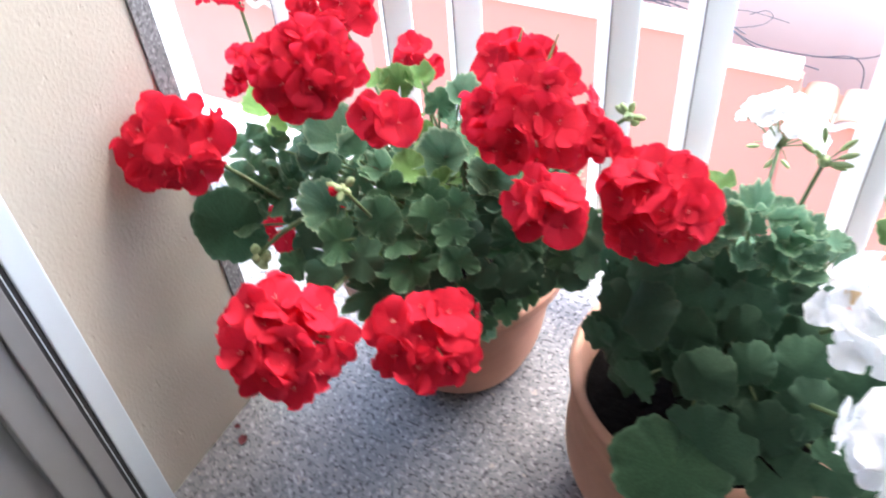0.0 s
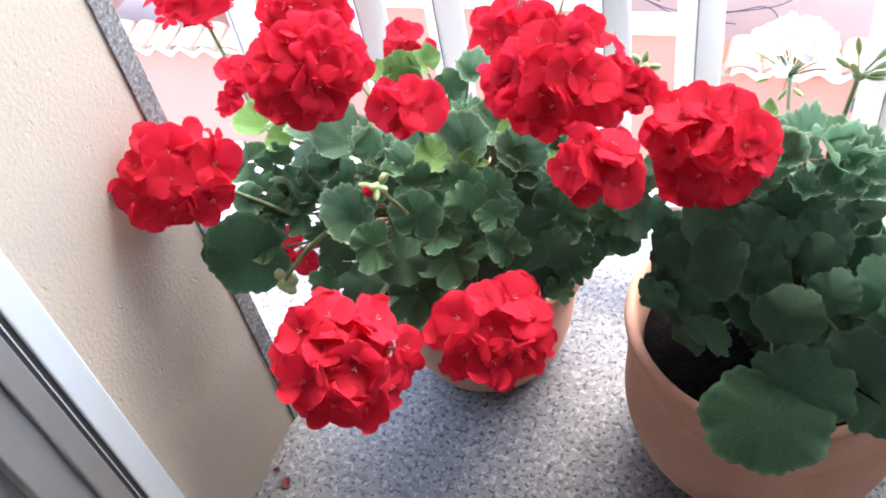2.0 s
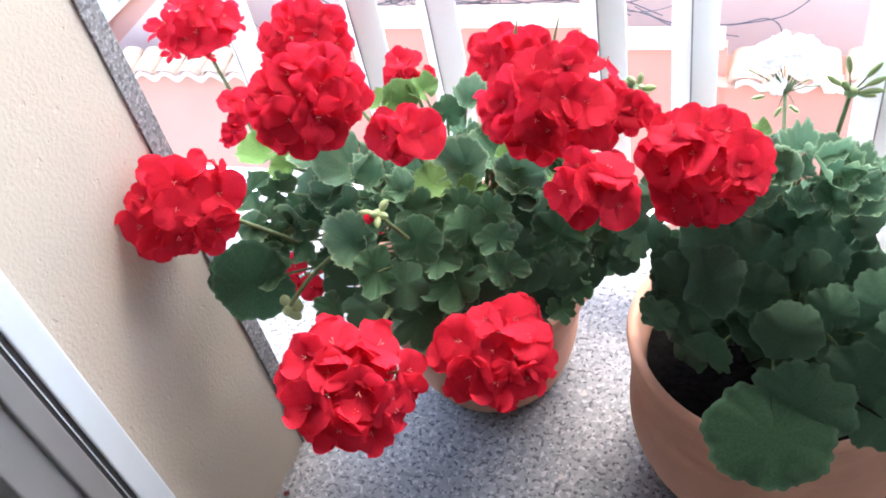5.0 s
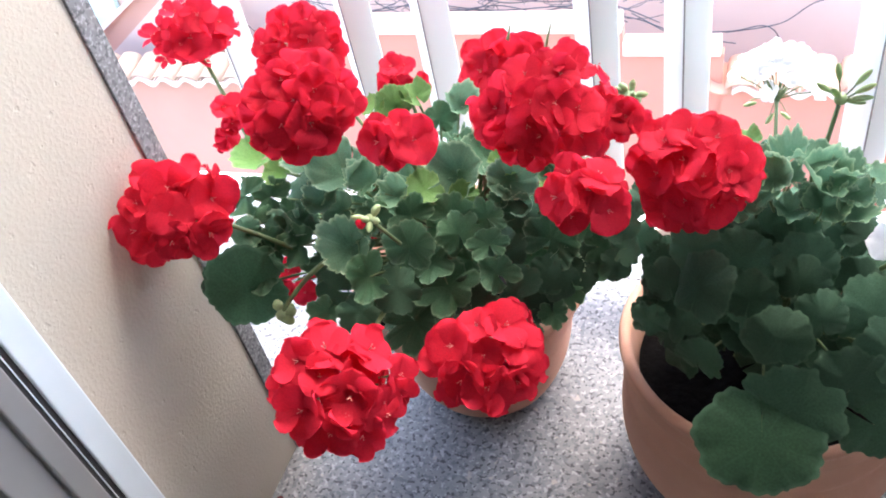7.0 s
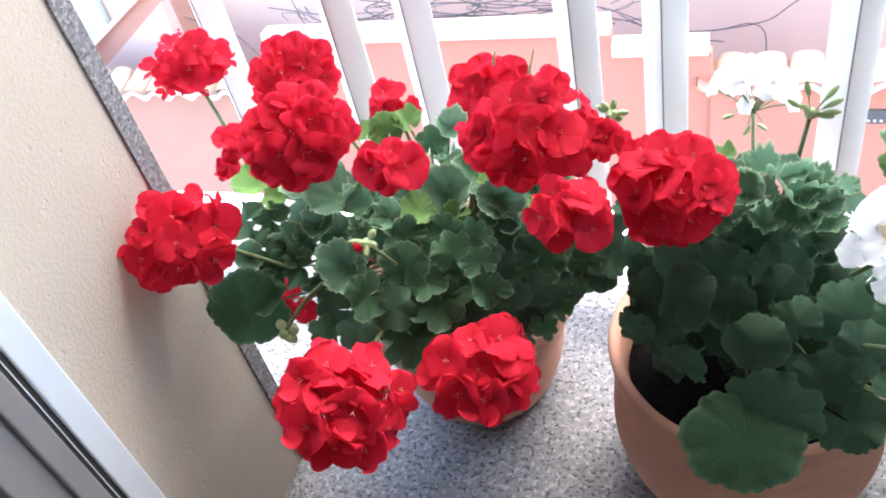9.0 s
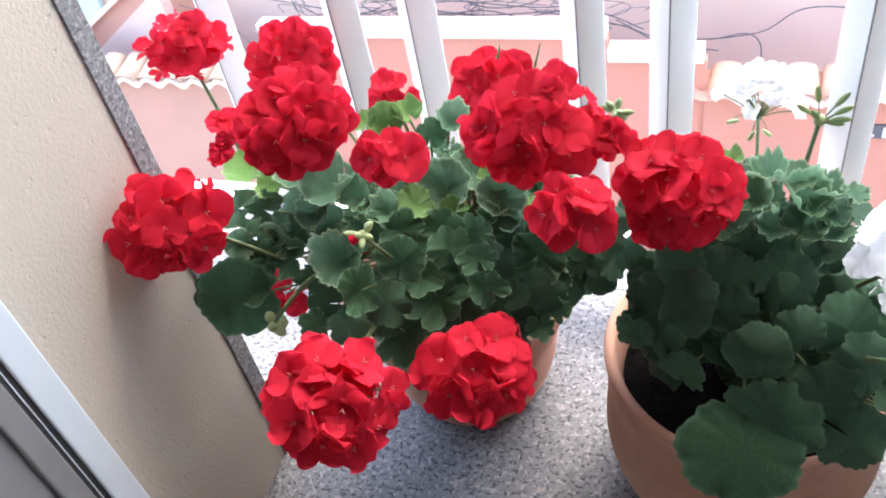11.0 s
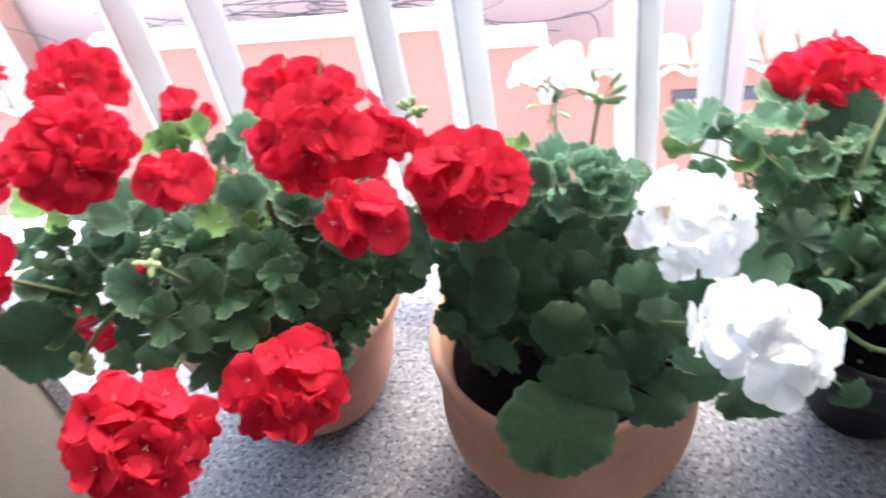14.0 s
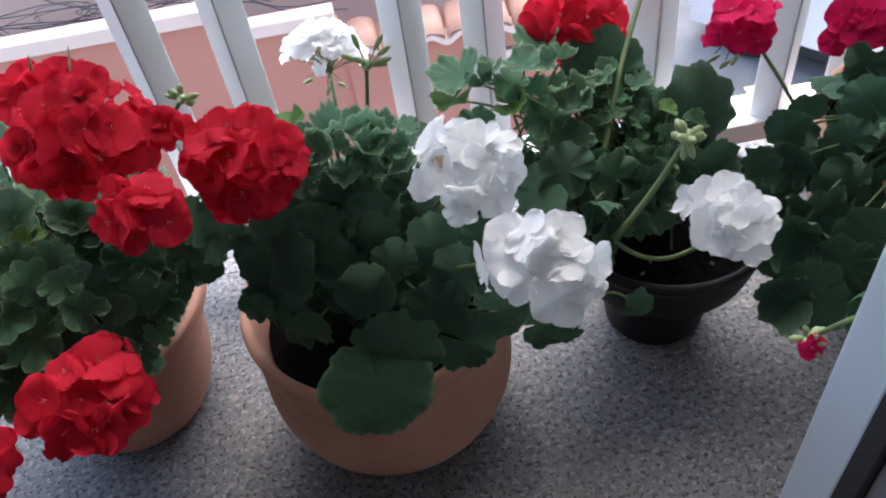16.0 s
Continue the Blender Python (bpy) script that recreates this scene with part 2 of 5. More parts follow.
def tube(bm, points, r0, r1, sides=6):
    """A tapered round tube along points."""
    pts = [Vector(p) for p in points]
    rings = []
    for i, p in enumerate(pts):
        d = (pts[min(i + 1, len(pts) - 1)] - pts[max(i - 1, 0)]).normalized()
        u = d.orthogonal().normalized() if i == 0 else (u - d * u.dot(d)).normalized()
        w = d.cross(u)
        r = r0 + (r1 - r0) * i / max(1, len(pts) - 1)
        rings.append([bm.verts.new(p + r * (math.cos(a) * u + math.sin(a) * w)) for a in [2 * math.pi * k / sides for k in range(sides)]])
    for a, b in zip(rings, rings[1:]):
        for k in range(sides):
            bm.faces.new((a[k], a[(k + 1) % sides], b[(k + 1) % sides], b[k]))
    bm.faces.new(list(reversed(rings[0])))
    bm.faces.new(rings[-1])
    return bm


def arc(a, b, lift=(0, 0, 0), n=8):
    """Points on a bent line from a to b; lift moves its middle."""
    a, b, m = Vector(a), Vector(b), (Vector(a) + Vector(b)) / 2 + Vector(lift)
    return [a * (1 - t) ** 2 + m * 2 * t * (1 - t) + b * t * t for t in [i / n for i in range(n + 1)]]


def facing(normal, spin=0.0):
    """A turn that brings +z to the given normal."""
    q = Vector(normal).normalized().to_track_quat("Z", "Y")
    return q.to_matrix().to_4x4() @ Matrix.Rotation(spin, 4, "Z")


# ---- setting ----
WALL_X, RAIL_Y, FACADE_Y = -0.704, 1.115, 0.45
floor = tagged(empty("floor"), "speckled white granite balcony floor with fine joints", "floor", kind="structure")
xs = [-1.9, -0.95, 0.326, 0.955]
ys = [0.1, 1.135, 1.26]
for i in range(3):
    for j in range(2):
        part("slab", block((xs[i] + 0.0008, ys[j] + 0.0008, -0.03), (xs[i + 1] - 0.0008, ys[j + 1] - 0.0008, 0), 0.001), GRANITE, floor)
part("joint_bed", block((-1.9, 0.1, -0.16), (0.95, 1.255, -0.0012)), GRANITE_TRIM, floor)

wall = tagged(part("wall_west", block((WALL_X - 0.16, FACADE_Y - 0.05, -0.1), (WALL_X, 0.738, 2.6)), PLASTER), "rough beige plastered side wall of the balcony", "wall", kind="structure")
trim = tagged(part("trim", block((WALL_X - 0.165, 0.738, -0.1), (WALL_X + 0.003, 0.764, 2.6), 0.001), GRANITE_TRIM), "grey granite edging on the wall's end", "trim", kind="structure")
# unseen overhead slab, its depth chosen to keep steep light off the floor
tagged(part("ceiling", block((-1.9, FACADE_Y, 2.4), (0.8, 1.5, 2.55)), PLASTER), "plain unseen slab added overhead to cut steep light", "ceiling", kind="structure")
tagged(part("wall_south", block((0.62, 0.3, -0.1), (2.4, 0.45, 2.6)), PLASTER), "beige plastered house wall beside the door", "wall", kind="structure")
tagged(part("wall_south_lintel", block((-0.9, 0.3, 2.15), (0.62, 0.45, 2.6)), PLASTER), "beige plastered wall above the door", "wall", kind="structure")
# out-of-view wall added to block light coming from the right
tagged(part("wall_east", block((0.80, 0.45, -0.1), (0.96, 1.26, 2.6)), PLASTER), "unseen beige plastered side wall added to shade the balcony's right", "wall", kind="structure")
tagged(part("wall_room_back", block((-2.0, -3.1, -0.1), (2.4, -3.0, 2.75)), ROOM), "plain back wall of the dim room", "wall", kind="structure")
tagged(part("wall_room_west", block((-2.0, -3.0, -0.1), (-1.9, 0.3, 2.6)), ROOM), "plain side wall of the dim room", "wall", kind="structure")
tagged(part("wall_room_front", block((-1.9, 0.3, -0.1), (-0.9, 0.4, 2.6)), ROOM), "plain inner wall of the dim room", "wall", kind="structure")
tagged(part("wall_room_east", block((2.4, -3.0, -0.1), (2.5, 0.45, 2.6)), ROOM), "plain side wall of the dim room", "wall", kind="structure")
tagged(part("ceiling_room", block((-2.0, -3.0, 2.6), (2.5, 0.45, 2.75)), ROOM), "plain ceiling of the dim room", "ceiling", kind="structure")
tagged(part("floor_room", block((-2.0, -3.0, -0.1), (2.5, 0.1, -0.002)), ROOM), "plain floor of the dim room", "floor", kind="structure")

tagged(part("wall_house", block((-2.0, -3.1, -4.5), (2.5, 0.3, -0.165)), PLASTER), "beige plastered lower storey under the balcony room", "wall", kind="structure")

# sliding door frame: left jamb against the side wall, right sash edge
door = tagged(empty("door_1", (WALL_X, 0.45, 0)), "white aluminium balcony door frame, standing open", "door frame", kind="structure")
part("frame_post", block((0.0, 0.037, 0.0), (0.024, 0.069, 2.15), 0.002), SHADED_ALU, door)
part("gasket", block((0.0, 0.0312, 0.0), (0.0215, 0.037, 2.15)), RUBBER, door, "black rubber gasket")
part("bead", block((0.0, 0.030, 0.0), (0.0222, 0.0312, 2.15)), SHADED_ALU, door, "thin white glazing bead")
part("gasket", block((0.0, 0.0255, 0.0), (0.0215, 0.030, 2.15)), RUBBER, door)
part("track", block((0.0, 0.001, 0.0), (0.0235, 0.0255, 2.15), 0.002), GREY_ALU, door, "grey aluminium track")
part("track", block((0.0, -0.039, 0.0), (0.0185, 0.001, 2.15), 0.002), GREY_ALU, door)
part("track", block((0.0, -0.10, 0.0), (0.004, -0.039, 2.15)), GREY_ALU, door)
part("sash_post", block((0.981, 0.015, 0.0), (1.03, 0.07, 2.15), 0.003), SHADED_ALU, door)
part("gasket", block((0.979, -0.006, 0.0), (1.03, 0.014, 2.15)), RUBBER, door)
part("frame_post", block((0.985, -0.15, 0.0), (1.33, -0.007, 2.15), 0.003), GREY_ALU, door)

# railing of square tubes set on their corners
railing = tagged(empty("railing", (0, RAIL_Y, 0)), "white lacquered metal balcony railing with square upright bars", "railing", kind="structure")
bar_me = mesh_of("baluster", box(bmesh.new(), (-0.0198, -0.0198, 0.15), (0.0198, 0.0198, 1.0), 0.002), WHITE_ALU, False)
seam_me = mesh_of("seam", box(bmesh.new(), (-0.0204, -0.0204, 0.15), (-0.0191, -0.0191, 1.0)), GREY_ALU, False)
for x in (-1.21, -1.10, -0.83, -0.632, -0.523, -0.310, -0.202, 0.008, 0.110, 0.526, 0.632):
    bar = new("baluster", bar_me)
    bar.parent, bar.location, bar.rotation_euler = railing, (x, 0, 0), (0, 0, radians(42))
    seam = new("seam", seam_me)
    seam.parent = bar
post = part("post", box(bmesh.new(), (-0.026, -0.026, 0.0), (0.026, 0.026, 1.0), 0.003), WHITE_ALU, railing, "thicker white square post")
post.location, post.rotation_euler = (0.334, 0.0, 0), (0, 0, radians(42))
part("bottom_rail", block((-1.9, -0.02, 0.112), (0.30, 0.05, 0.15), 0.004), WHITE_ALU, railing)
part("bottom_rail", block((0.415, -0.02, 0.112), (0.798, 0.05, 0.15), 0.004), WHITE_ALU, railing)
part("top_rail", block((-1.9, -0.035, 1.0), (0.798, 0.035, 1.05), 0.008), WHITE_ALU, railing)
for x in (-1.4, 0.77):
    part("foot", block((x - 0.02, -0.02, 0), (x + 0.02, 0.02, 0.112), 0.002), WHITE_ALU, railing)


# ---- across the street ----
ground = tagged(part("ground", block((-150, -150, -4.7), (150, 300, -4.5)), ASPHALT), "grey asphalt street far below the balcony", "ground", kind="structure")
pink = tagged(empty("wall_street", (0, 6, 0)), "salmon pink painted street wall with pale coping and clay tiles", "wall", kind="structure")
part("wall_panel", block((-4.2, 0.05, -4.5), (-1.117, 0.15, -2.383)), PINK, pink)
part("wall_panel", block((-1.117, 0.05, -4.5), (-0.36, 0.15, -2.583)), PINK, pink)
part("wall_panel", block((-14, 0.05, -4.5), (-4.2, 0.15, -2.86)), PALE_PINK, pink, "paler pink wall section")
part("coping", block((-4.2, 0.0, -2.38), (-1.12, 0.16, -2.255), 0.01), PALE, pink, "pale painted coping band")
part("coping", block((-1.115, 0.0, -2.58), (-0.38, 0.16, -2.465), 0.01), PALE, pink, "pale painted coping band")
part("wall_panel", block((-0.36, 0.02, -4.5), (2.2, 0.15, -2.88)), PINK, pink)
tagged(part("wall_yard", block((-20, 7.6, -4.5), (-0.19, 7.9, 1.5)), LILAC), "pale lilac painted house wall behind the street wall", "wall", kind="structure")
tagged(part("wall_yard", block((-0.19, 7.612, -4.5), (2.2, 7.9, 1.5)), LILAC), "pale lilac painted house wall behind the street wall", "wall", kind="structure")


def barrel_tile(flip=1, material=None):
    """A tapered half-round clay tile with thickness, lying along y."""
    bm = bmesh.new()
    rings = []
    for y, r in ((0.0, 0.130), (0.17, 0.125), (0.34, 0.118)):
        for rr in (r, r - 0.014):
            rings.append([bm.verts.new((rr * math.cos(a), y, flip * rr * math.sin(a) * 0.55)) for a in [math.pi * k / 8 for k in range(9)]])
    for i in range(0, 4, 2):
        for k in range(8):
            bm.faces.new((rings[i][k], rings[i][k + 1], rings[i + 2][k + 1], rings[i + 2][k]))
            bm.faces.new((rings[i + 1][k + 1], rings[i + 1][k], rings[i + 3][k], rings[i + 3][k + 1]))
    for a, b in ((0, 1), (4, 5)):
        for k in range(8):
            bm.faces.new((rings[a][k + 1], rings[a][k], rings[b][k], rings[b][k + 1]))
    return mesh_of("roof_tile", bm, material or ROOF_TILE)


TILES = {"red": (barrel_tile(-1), barrel_tile(1)), "pale": (barrel_tile(-1, PALE_TILE), barrel_tile(1, PALE_TILE))}


def tile_canopy(x0, x1, label, tone="red"):
    roof = tagged(empty("roof", (0, 5.93, -2.86)), label, "tiled roof", kind="structure")
    n = int((x1 - x0) / 0.27)
    rise = radians(12)
    wavy = bmesh.new()
    for k in range(n):
        for me, dx, dz in ((TILES[tone][0], 0.0, 0.050), (TILES[tone][1], 0.135, 0.03)):
            t = new("roof_tile", me)
            t.parent = roof
            t.location = (x0 + k * 0.27 + dx, 0, dz)
            t.rotation_euler = (rise, 0, radians(random.uniform(-1.5, 1.5)))
    rows = []
    for i in range(int(n * 13.5)):
        x = x0 + 0.06 + i * 0.02
        z = 0.035 - 0.035 * math.cos(2 * math.pi * (x - x0 - 0.135) / 0.27 + math.pi)
        rows.append([wavy.verts.new((x, y, z + dz)) for y, dz in ((-0.012, -0.035), (-0.012, 0.008), (0.12, 0.04), (0.12, -0.035))])
    for a, b in zip(rows, rows[1:]):
        for k in range(4):
            wavy.faces.new((a[k], a[(k + 1) % 4], b[(k + 1) % 4], b[k]))
    part("mortar_edge", wavy, PALE, roof, "wavy white mortar edge under the tiles")
    part("roof_bed", block((x0, 0.1, -0.05), (x1 - 0.02, 0.45, 0.0)), PINK, roof)
    return roof


tile_canopy(-0.34, 2.1, "clay barrel tiles capping the pink street wall")
tile_canopy(-7.6, -4.6, "pale clay barrel tiles on the lower street wall", "pale")

plate = tagged(empty("wall_plate", (1.05, 6.0, -3.14)), "dark slotted plate fixed to the pink wall", "plate")
part("plate_body", block((-0.44, -0.012, -0.06), (0.44, 0.018, 0.06), 0.006), CABLE, plate)
part("label_patch", block((-0.10, -0.018, -0.045), (-0.05, -0.012, 0.045)), PALE, plate, "small pale label")
for k in range(6):
    part("mark", block((-0.40 + 0.045 * k, -0.016, -0.04), (-0.38 + 0.045 * k, -0.012, -0.02)), PALE, plate)

# gabled outbuilding behind the wall
shed = tagged(empty("shed"), "low gabled outbuilding with a white roof verge", "outbuilding", kind="structure")


def gable_panel(outline, y0, y1, material, label=""):
    """An upright slab cut to an (x, z) outline."""
    bm = bmesh.new()
    near = [bm.verts.new((x, y0, z)) for x, z in outline]
    far = [bm.verts.new((x, y1, z)) for x, z in outline]
    bm.faces.new(near)
    bm.faces.new(list(reversed(far)))
    for k in range(len(outline)):
        m = (k + 1) % len(outline)
        bm.faces.new((near[m], near[k], far[k], far[m]))
    return part("wall_panel", bm, material, shed, label)


gable_panel([(-8.6, -4.5), (-5.87, -4.5), (-5.87, -2.15), (-8.6, -3.79)], 7.06, 7.5, PALE_PINK, "pink gable wall")
gable_panel([(-7.75, -3.6), (-5.86, -3.6), (-5.86, -2.353)], 6.9, 7.055, SHADED_PLASTER, "lean-to front with shadow put into its mauve colour")
gable_panel([(-9.5, -4.5), (-7.25, -4.5), (-7.25, -1.6), (-9.5, -1.6)], 7.51, 7.58, TURQUOISE, "pale turquoise wall strip")
part("verge", tube(bmesh.new(), [(-8.6, 7.0, -3.77), (-5.87, 7.0, -2.125)], 0.035, 0.035, 4), PALE, shed, "white verge board")


def cable(points, y, r=0.0055):
    """A loose black cable through (x, z) points at about the same distance."""
    pts = [Vector((x, y + 0.05 * math.sin(7 * x), z)) for x, z in points]
    out = []
    for i in range(len(pts) - 1):
        p0, p1, p2, p3 = pts[max(i - 1, 0)], pts[i], pts[i + 1], pts[min(i + 2, len(pts) - 1)]
        for k in range(8):
            t = k / 8
            out.append(0.5 * (2 * p1 + (p2 - p0) * t + (2 * p0 - 5 * p1 + 4 * p2 - p3) * t * t + (3 * p1 - p0 - 3 * p2 + p3) * t ** 3))
    out.append(pts[-1])
    return tagged(part("cable", tube(bmesh.new(), out, r, r, 5), CABLE, smooth=True), "thin black cable hanging loosely along the wall", "cable", "street cables")


cable([(-0.41, -3.17), (0.05, -3.10), (0.36, -2.89), (0.8, -2.85), (1.6, -2.95), (2.15, -2.9)], 7.4)
cable([(-1.22, -2.84), (-0.88, -3.04), (-0.38, -3.04), (-0.1, -2.98), (0.03, -3.09), (0.06, -3.3)], 7.2)
cable([(-4.4, -2.3), (-3.44, -2.47), (-2.98, -2.36), (-2.3, -2.47), (-1.53, -2.46), (-1.15, -2.56)], 6.55)
cable([(-3.29, -2.33), (-2.64, -2.25), (-2.3, -2.30), (-2.45, -2.44), (-2.99, -2.45), (-3.4, -2.36), (-3.2, -2.26)], 6.5, 0.0055)
cable([(-1.9, -2.62), (-1.15, -2.75), (-0.82, -2.95), (-0.3, -3.0)], 6.95)
cable([(-2.9, -2.42), (-2.6, -2.49), (-1.98, -2.49), (-1.4, -2.44), (-0.9, -2.62)], 6.6, 0.0055)
cable([(-3.6, -2.25), (-3.03, -2.32), (-2.5, -2.38), (-1.78, -2.42), (-1.3, -2.36)], 6.6)
cable([(-3.5, -2.45), (-3.04, -2.37), (-2.7, -2.44), (-2.24, -2.40), (-1.88, -2.47)], 6.52, 0.0055)
cable([(-4.66, -2.4), (-4.60, -2.75), (-4.56, -2.95), (-4.43, -3.22)], 7.4)
cable([(-5.6, -2.5), (-5.18, -2.76), (-4.8, -3.09), (-4.5, -3.1)], 6.9)
cable([(-2.7, -2.2), (-2.55, -2.33), (-2.2, -2.41), (-1.8, -2.36), (-1.6, -2.2)], 6.6, 0.006)

# tangle of thin wires above the coping
wire_rnd = random.Random(77)
for k in range(11):
    x = -4.3 + 0.30 * k + wire_rnd.uniform(-0.2, 0.2)
    z = -2.40 + 0.025 * (k % 3) - 0.04 * max(0, k - 8)
    pts = [(x, z)]
    loop = wire_rnd.choice((-1, 1))
    for i in range(9):
        a = i * 0.9 * loop + wire_rnd.uniform(-0.3, 0.3)
        pts.append((x + 0.10 * i + 0.22 * math.sin(a), z + wire_rnd.uniform(0.05, 0.11) * math.cos(a) + 0.02 * wire_rnd.uniform(-1, 1)))
    cable(pts, 6.45 + 0.03 * (k % 4), 0.0036)

# ---- parked car ----
car = tagged(empty("parked_car", (3.65, 7.15, -4.5)), "white parked hatchback on the grey street", "car")
car.rotation_euler = (0, 0, radians(-48))
profile = [(-0.62, 0.22), (3.3, 0.22), (3.42, 0.45), (3.35, 0.78), (2.9, 0.92), (2.2, 0.98), (1.45, 1.42), (0.2, 1.46), (-0.55, 1.05), (-0.68, 0.6)]
cb = bmesh.new()
sides = []
for y, k in ((0.0, 0.0), (0.06, 0.04), (1.6, 0.04), (1.66, 0.0)):
    sides.append([cb.verts.new((x, y + (0.16 if y < 1 else -0.16) * max(0, (z - 0.95) / 0.5), z + k * 0.5)) for x, z in profile])
for a, b in zip(sides, sides[1:]):
    for k in range(len(profile)):
        cb.faces.new((a[k], b[k], b[(k + 1) % len(profile)], a[(k + 1) % len(profile)]))
cb.faces.new(list(reversed(sides[0])))
cb.faces.new(sides[-1])
part("body", cb, CAR_WHITE, car, smooth=False)
part("side_window", block((0.05, -0.004, 0.98), (0.95, 0.02, 1.3), 0.004), GLASS_DARK, car, "dark side window").rotation_euler = (radians(-16), 0, 0)
part("side_window", block((1.05, -0.004, 0.98), (1.75, 0.02, 1.24), 0.004), GLASS_DARK, car).rotation_euler = (radians(-16), 0, 0)
part("door_handle", block((0.3, -0.02, 0.82), (0.48, 0.0, 0.85), 0.004), CAR_WHITE, car)
part("side_sill", block((0.4, -0.01, 0.2), (2.3, 0.03, 0.3), 0.01), TYRE, car, "black sill trim")
for x in (0.02, 2.62):
    arch = lathe([(0.0, 0.0), (0.31, 0.0), (0.32, -0.02), (0.0, -0.02)], 40)
    liner = part("wheel_arch", arch, TYRE, car, "black wheel arch")
    liner.location, liner.rotation_euler = (x, -0.004, 0.29), (radians(90), 0, 0)
    for y in (0.04, 1.5):
        wheel = part("wheel", lathe([(0.14, -0.10), (0.235, -0.10), (0.265, -0.06), (0.27, 0.0), (0.265, 0.06), (0.235, 0.10), (0.14, 0.10)], 40), TYRE, car, smooth=True)
        wheel.location, wheel.rotation_euler = (x, y, 0.27), (radians(90), 0, 0)
        rim = part("rim", lathe([(0.0, 0.085), (0.04, 0.09), (0.06, 0.075), (0.12, 0.08), (0.145, 0.104), (0.15, 0.10), (0.15, -0.08), (0.0, -0.08)], 40), RIM, wheel, "grey wheel rim", smooth=True)
        for k in range(8):
            part("rim_slot", block((-0.016, 0.075, 0.076), (0.016, 0.11, 0.086), 0.003), CAR_WHITE, rim).rotation_euler = (0, 0, 2 * math.pi * k / 8)
road_line = tagged(part("road_line", block((3.45, 5.2, -4.496), (3.60, 6.6, -4.49)), PALE), "worn white line painted on the asphalt", "road marking", kind="structure")


# ---- plants ----
def leaf_mesh(seed, kind="ruffled"):
    """A round, lobed and scalloped leaf one unit wide; kind sets its cup, fold, lobes and frill."""
    rnd = random.Random(seed)
    bm = bmesh.new()
    uvl = bm.loops.layers.uv.new("UVMap")
    n, rings = 96, (0.0, 0.25, 0.5, 0.72, 0.86, 0.95, 1.0)
    lobes = rnd.choice((5, 6, 7)) if kind == "ruffled" else rnd.choice((6, 7, 7, 8))
    ph, ph2 = rnd.uniform(0, 6), rnd.uniform(0, 6)
    cup = {"ruffled": rnd.uniform(-0.15, 0.35), "smooth": rnd.uniform(-0.38, -0.10), "bowl": rnd.uniform(0.15, 0.45), "young": rnd.uniform(0.1, 0.4), "round": -0.12, "broad": rnd.uniform(-0.32, -0.10), "curled": rnd.uniform(0.2, 0.6), "crumpled": rnd.uniform(-0.2, 0.6)}[kind]
    fold = {"ruffled": rnd.uniform(-0.15, 0.5), "smooth": rnd.uniform(-0.05, 0.12), "bowl": rnd.uniform(0.0, 0.2), "young": rnd.uniform(0.2, 0.45), "round": 0.05, "broad": 0.04, "curled": rnd.uniform(0.15, 0.55), "crumpled": rnd.uniform(0.1, 0.6)}[kind]
    deep = {"ruffled": (0.22, 0.32, 0.26, 0.36)[seed % 4], "smooth": (0.13, 0.20, 0.16)[seed % 3], "bowl": 0.09, "young": 0.08, "round": 0.10, "broad": 0.12, "curled": 0.10, "crumpled": 0.16}[kind]
    frill = {"ruffled": rnd.uniform(0.03, 0.06), "smooth": rnd.uniform(0.010, 0.022), "bowl": rnd.uniform(0.03, 0.05), "young": 0.03, "round": 0.02, "broad": 0.026, "curled": rnd.uniform(0.035, 0.06), "crumpled": rnd.uniform(0.045, 0.075)}[kind]
    wave, low = rnd.uniform(0.04, 0.09) * {"round": 0.5, "broad": 1.0, "ruffled": 1.7, "curled": 1.5, "crumpled": 2.4}.get(kind, 1), rnd.choice((2, 3, 4))
    skew = rnd.uniform(-0.12, 0.12)
    amp = [rnd.uniform(0.5, 1.3) for _ in range(12)]
    gap = rnd.uniform(0.015, 0.05) if kind in ("ruffled", "young") else rnd.uniform(0.0, 0.015)
    grid = []
    for f in rings:
        row = []
        for i in range(n + 1):
            u = i / n
            a = -math.pi / 2 + math.pi * 2 * (gap + (1 - 2 * gap) * u)
            edge = 0.5 * (1 - deep + deep * amp[int(lobes * u) % 12] * abs(math.sin(lobes * math.pi * u)) ** 0.6)
            edge *= 1 + 0.065 * abs(math.sin(i * math.pi * 24 / n + ph)) * amp[(i // 5) % 12] + 0.05 * math.sin(2 * math.pi * u + ph2)
            edge *= 1.0 - 0.20 * math.exp(-(u / 0.06) ** 2) - 0.20 * math.exp(-((u - 1.0) / 0.06) ** 2)
            r = edge * f
            x, y = r * math.cos(a), r * math.sin(a)
            z = cup * r * r * 2 + fold * abs(x) * f + skew * x * f + wave * f ** 2 * math.sin(low * 2 * math.pi * u + ph) + frill * f ** 4 * math.sin(lobes * 2 * math.pi * u + ph * 2) + frill * (1.1 if kind == "bowl" else 0.7) * f ** 5 * math.sin(13 * 2 * math.pi * u + ph + amp[3] * 3 * math.sin(2 * math.pi * u))
            row.append((x, y, z, f * math.cos(a), f * math.sin(a)))
        grid.append(row)
    where = {}
    verts = []
    for row in grid[1:]:
        line = []
        for x, y, z, u, v in row:
            vert = bm.verts.new((x, y, z))
            where[vert] = (u, v)
            line.append(vert)
        verts.append(line)
    centre = bm.verts.new((0, 0, -0.01))
    where[centre] = (0, 0)
    faces = []
    for i in range(n):
        faces.append(bm.faces.new((centre, verts[0][i], verts[0][i + 1])))
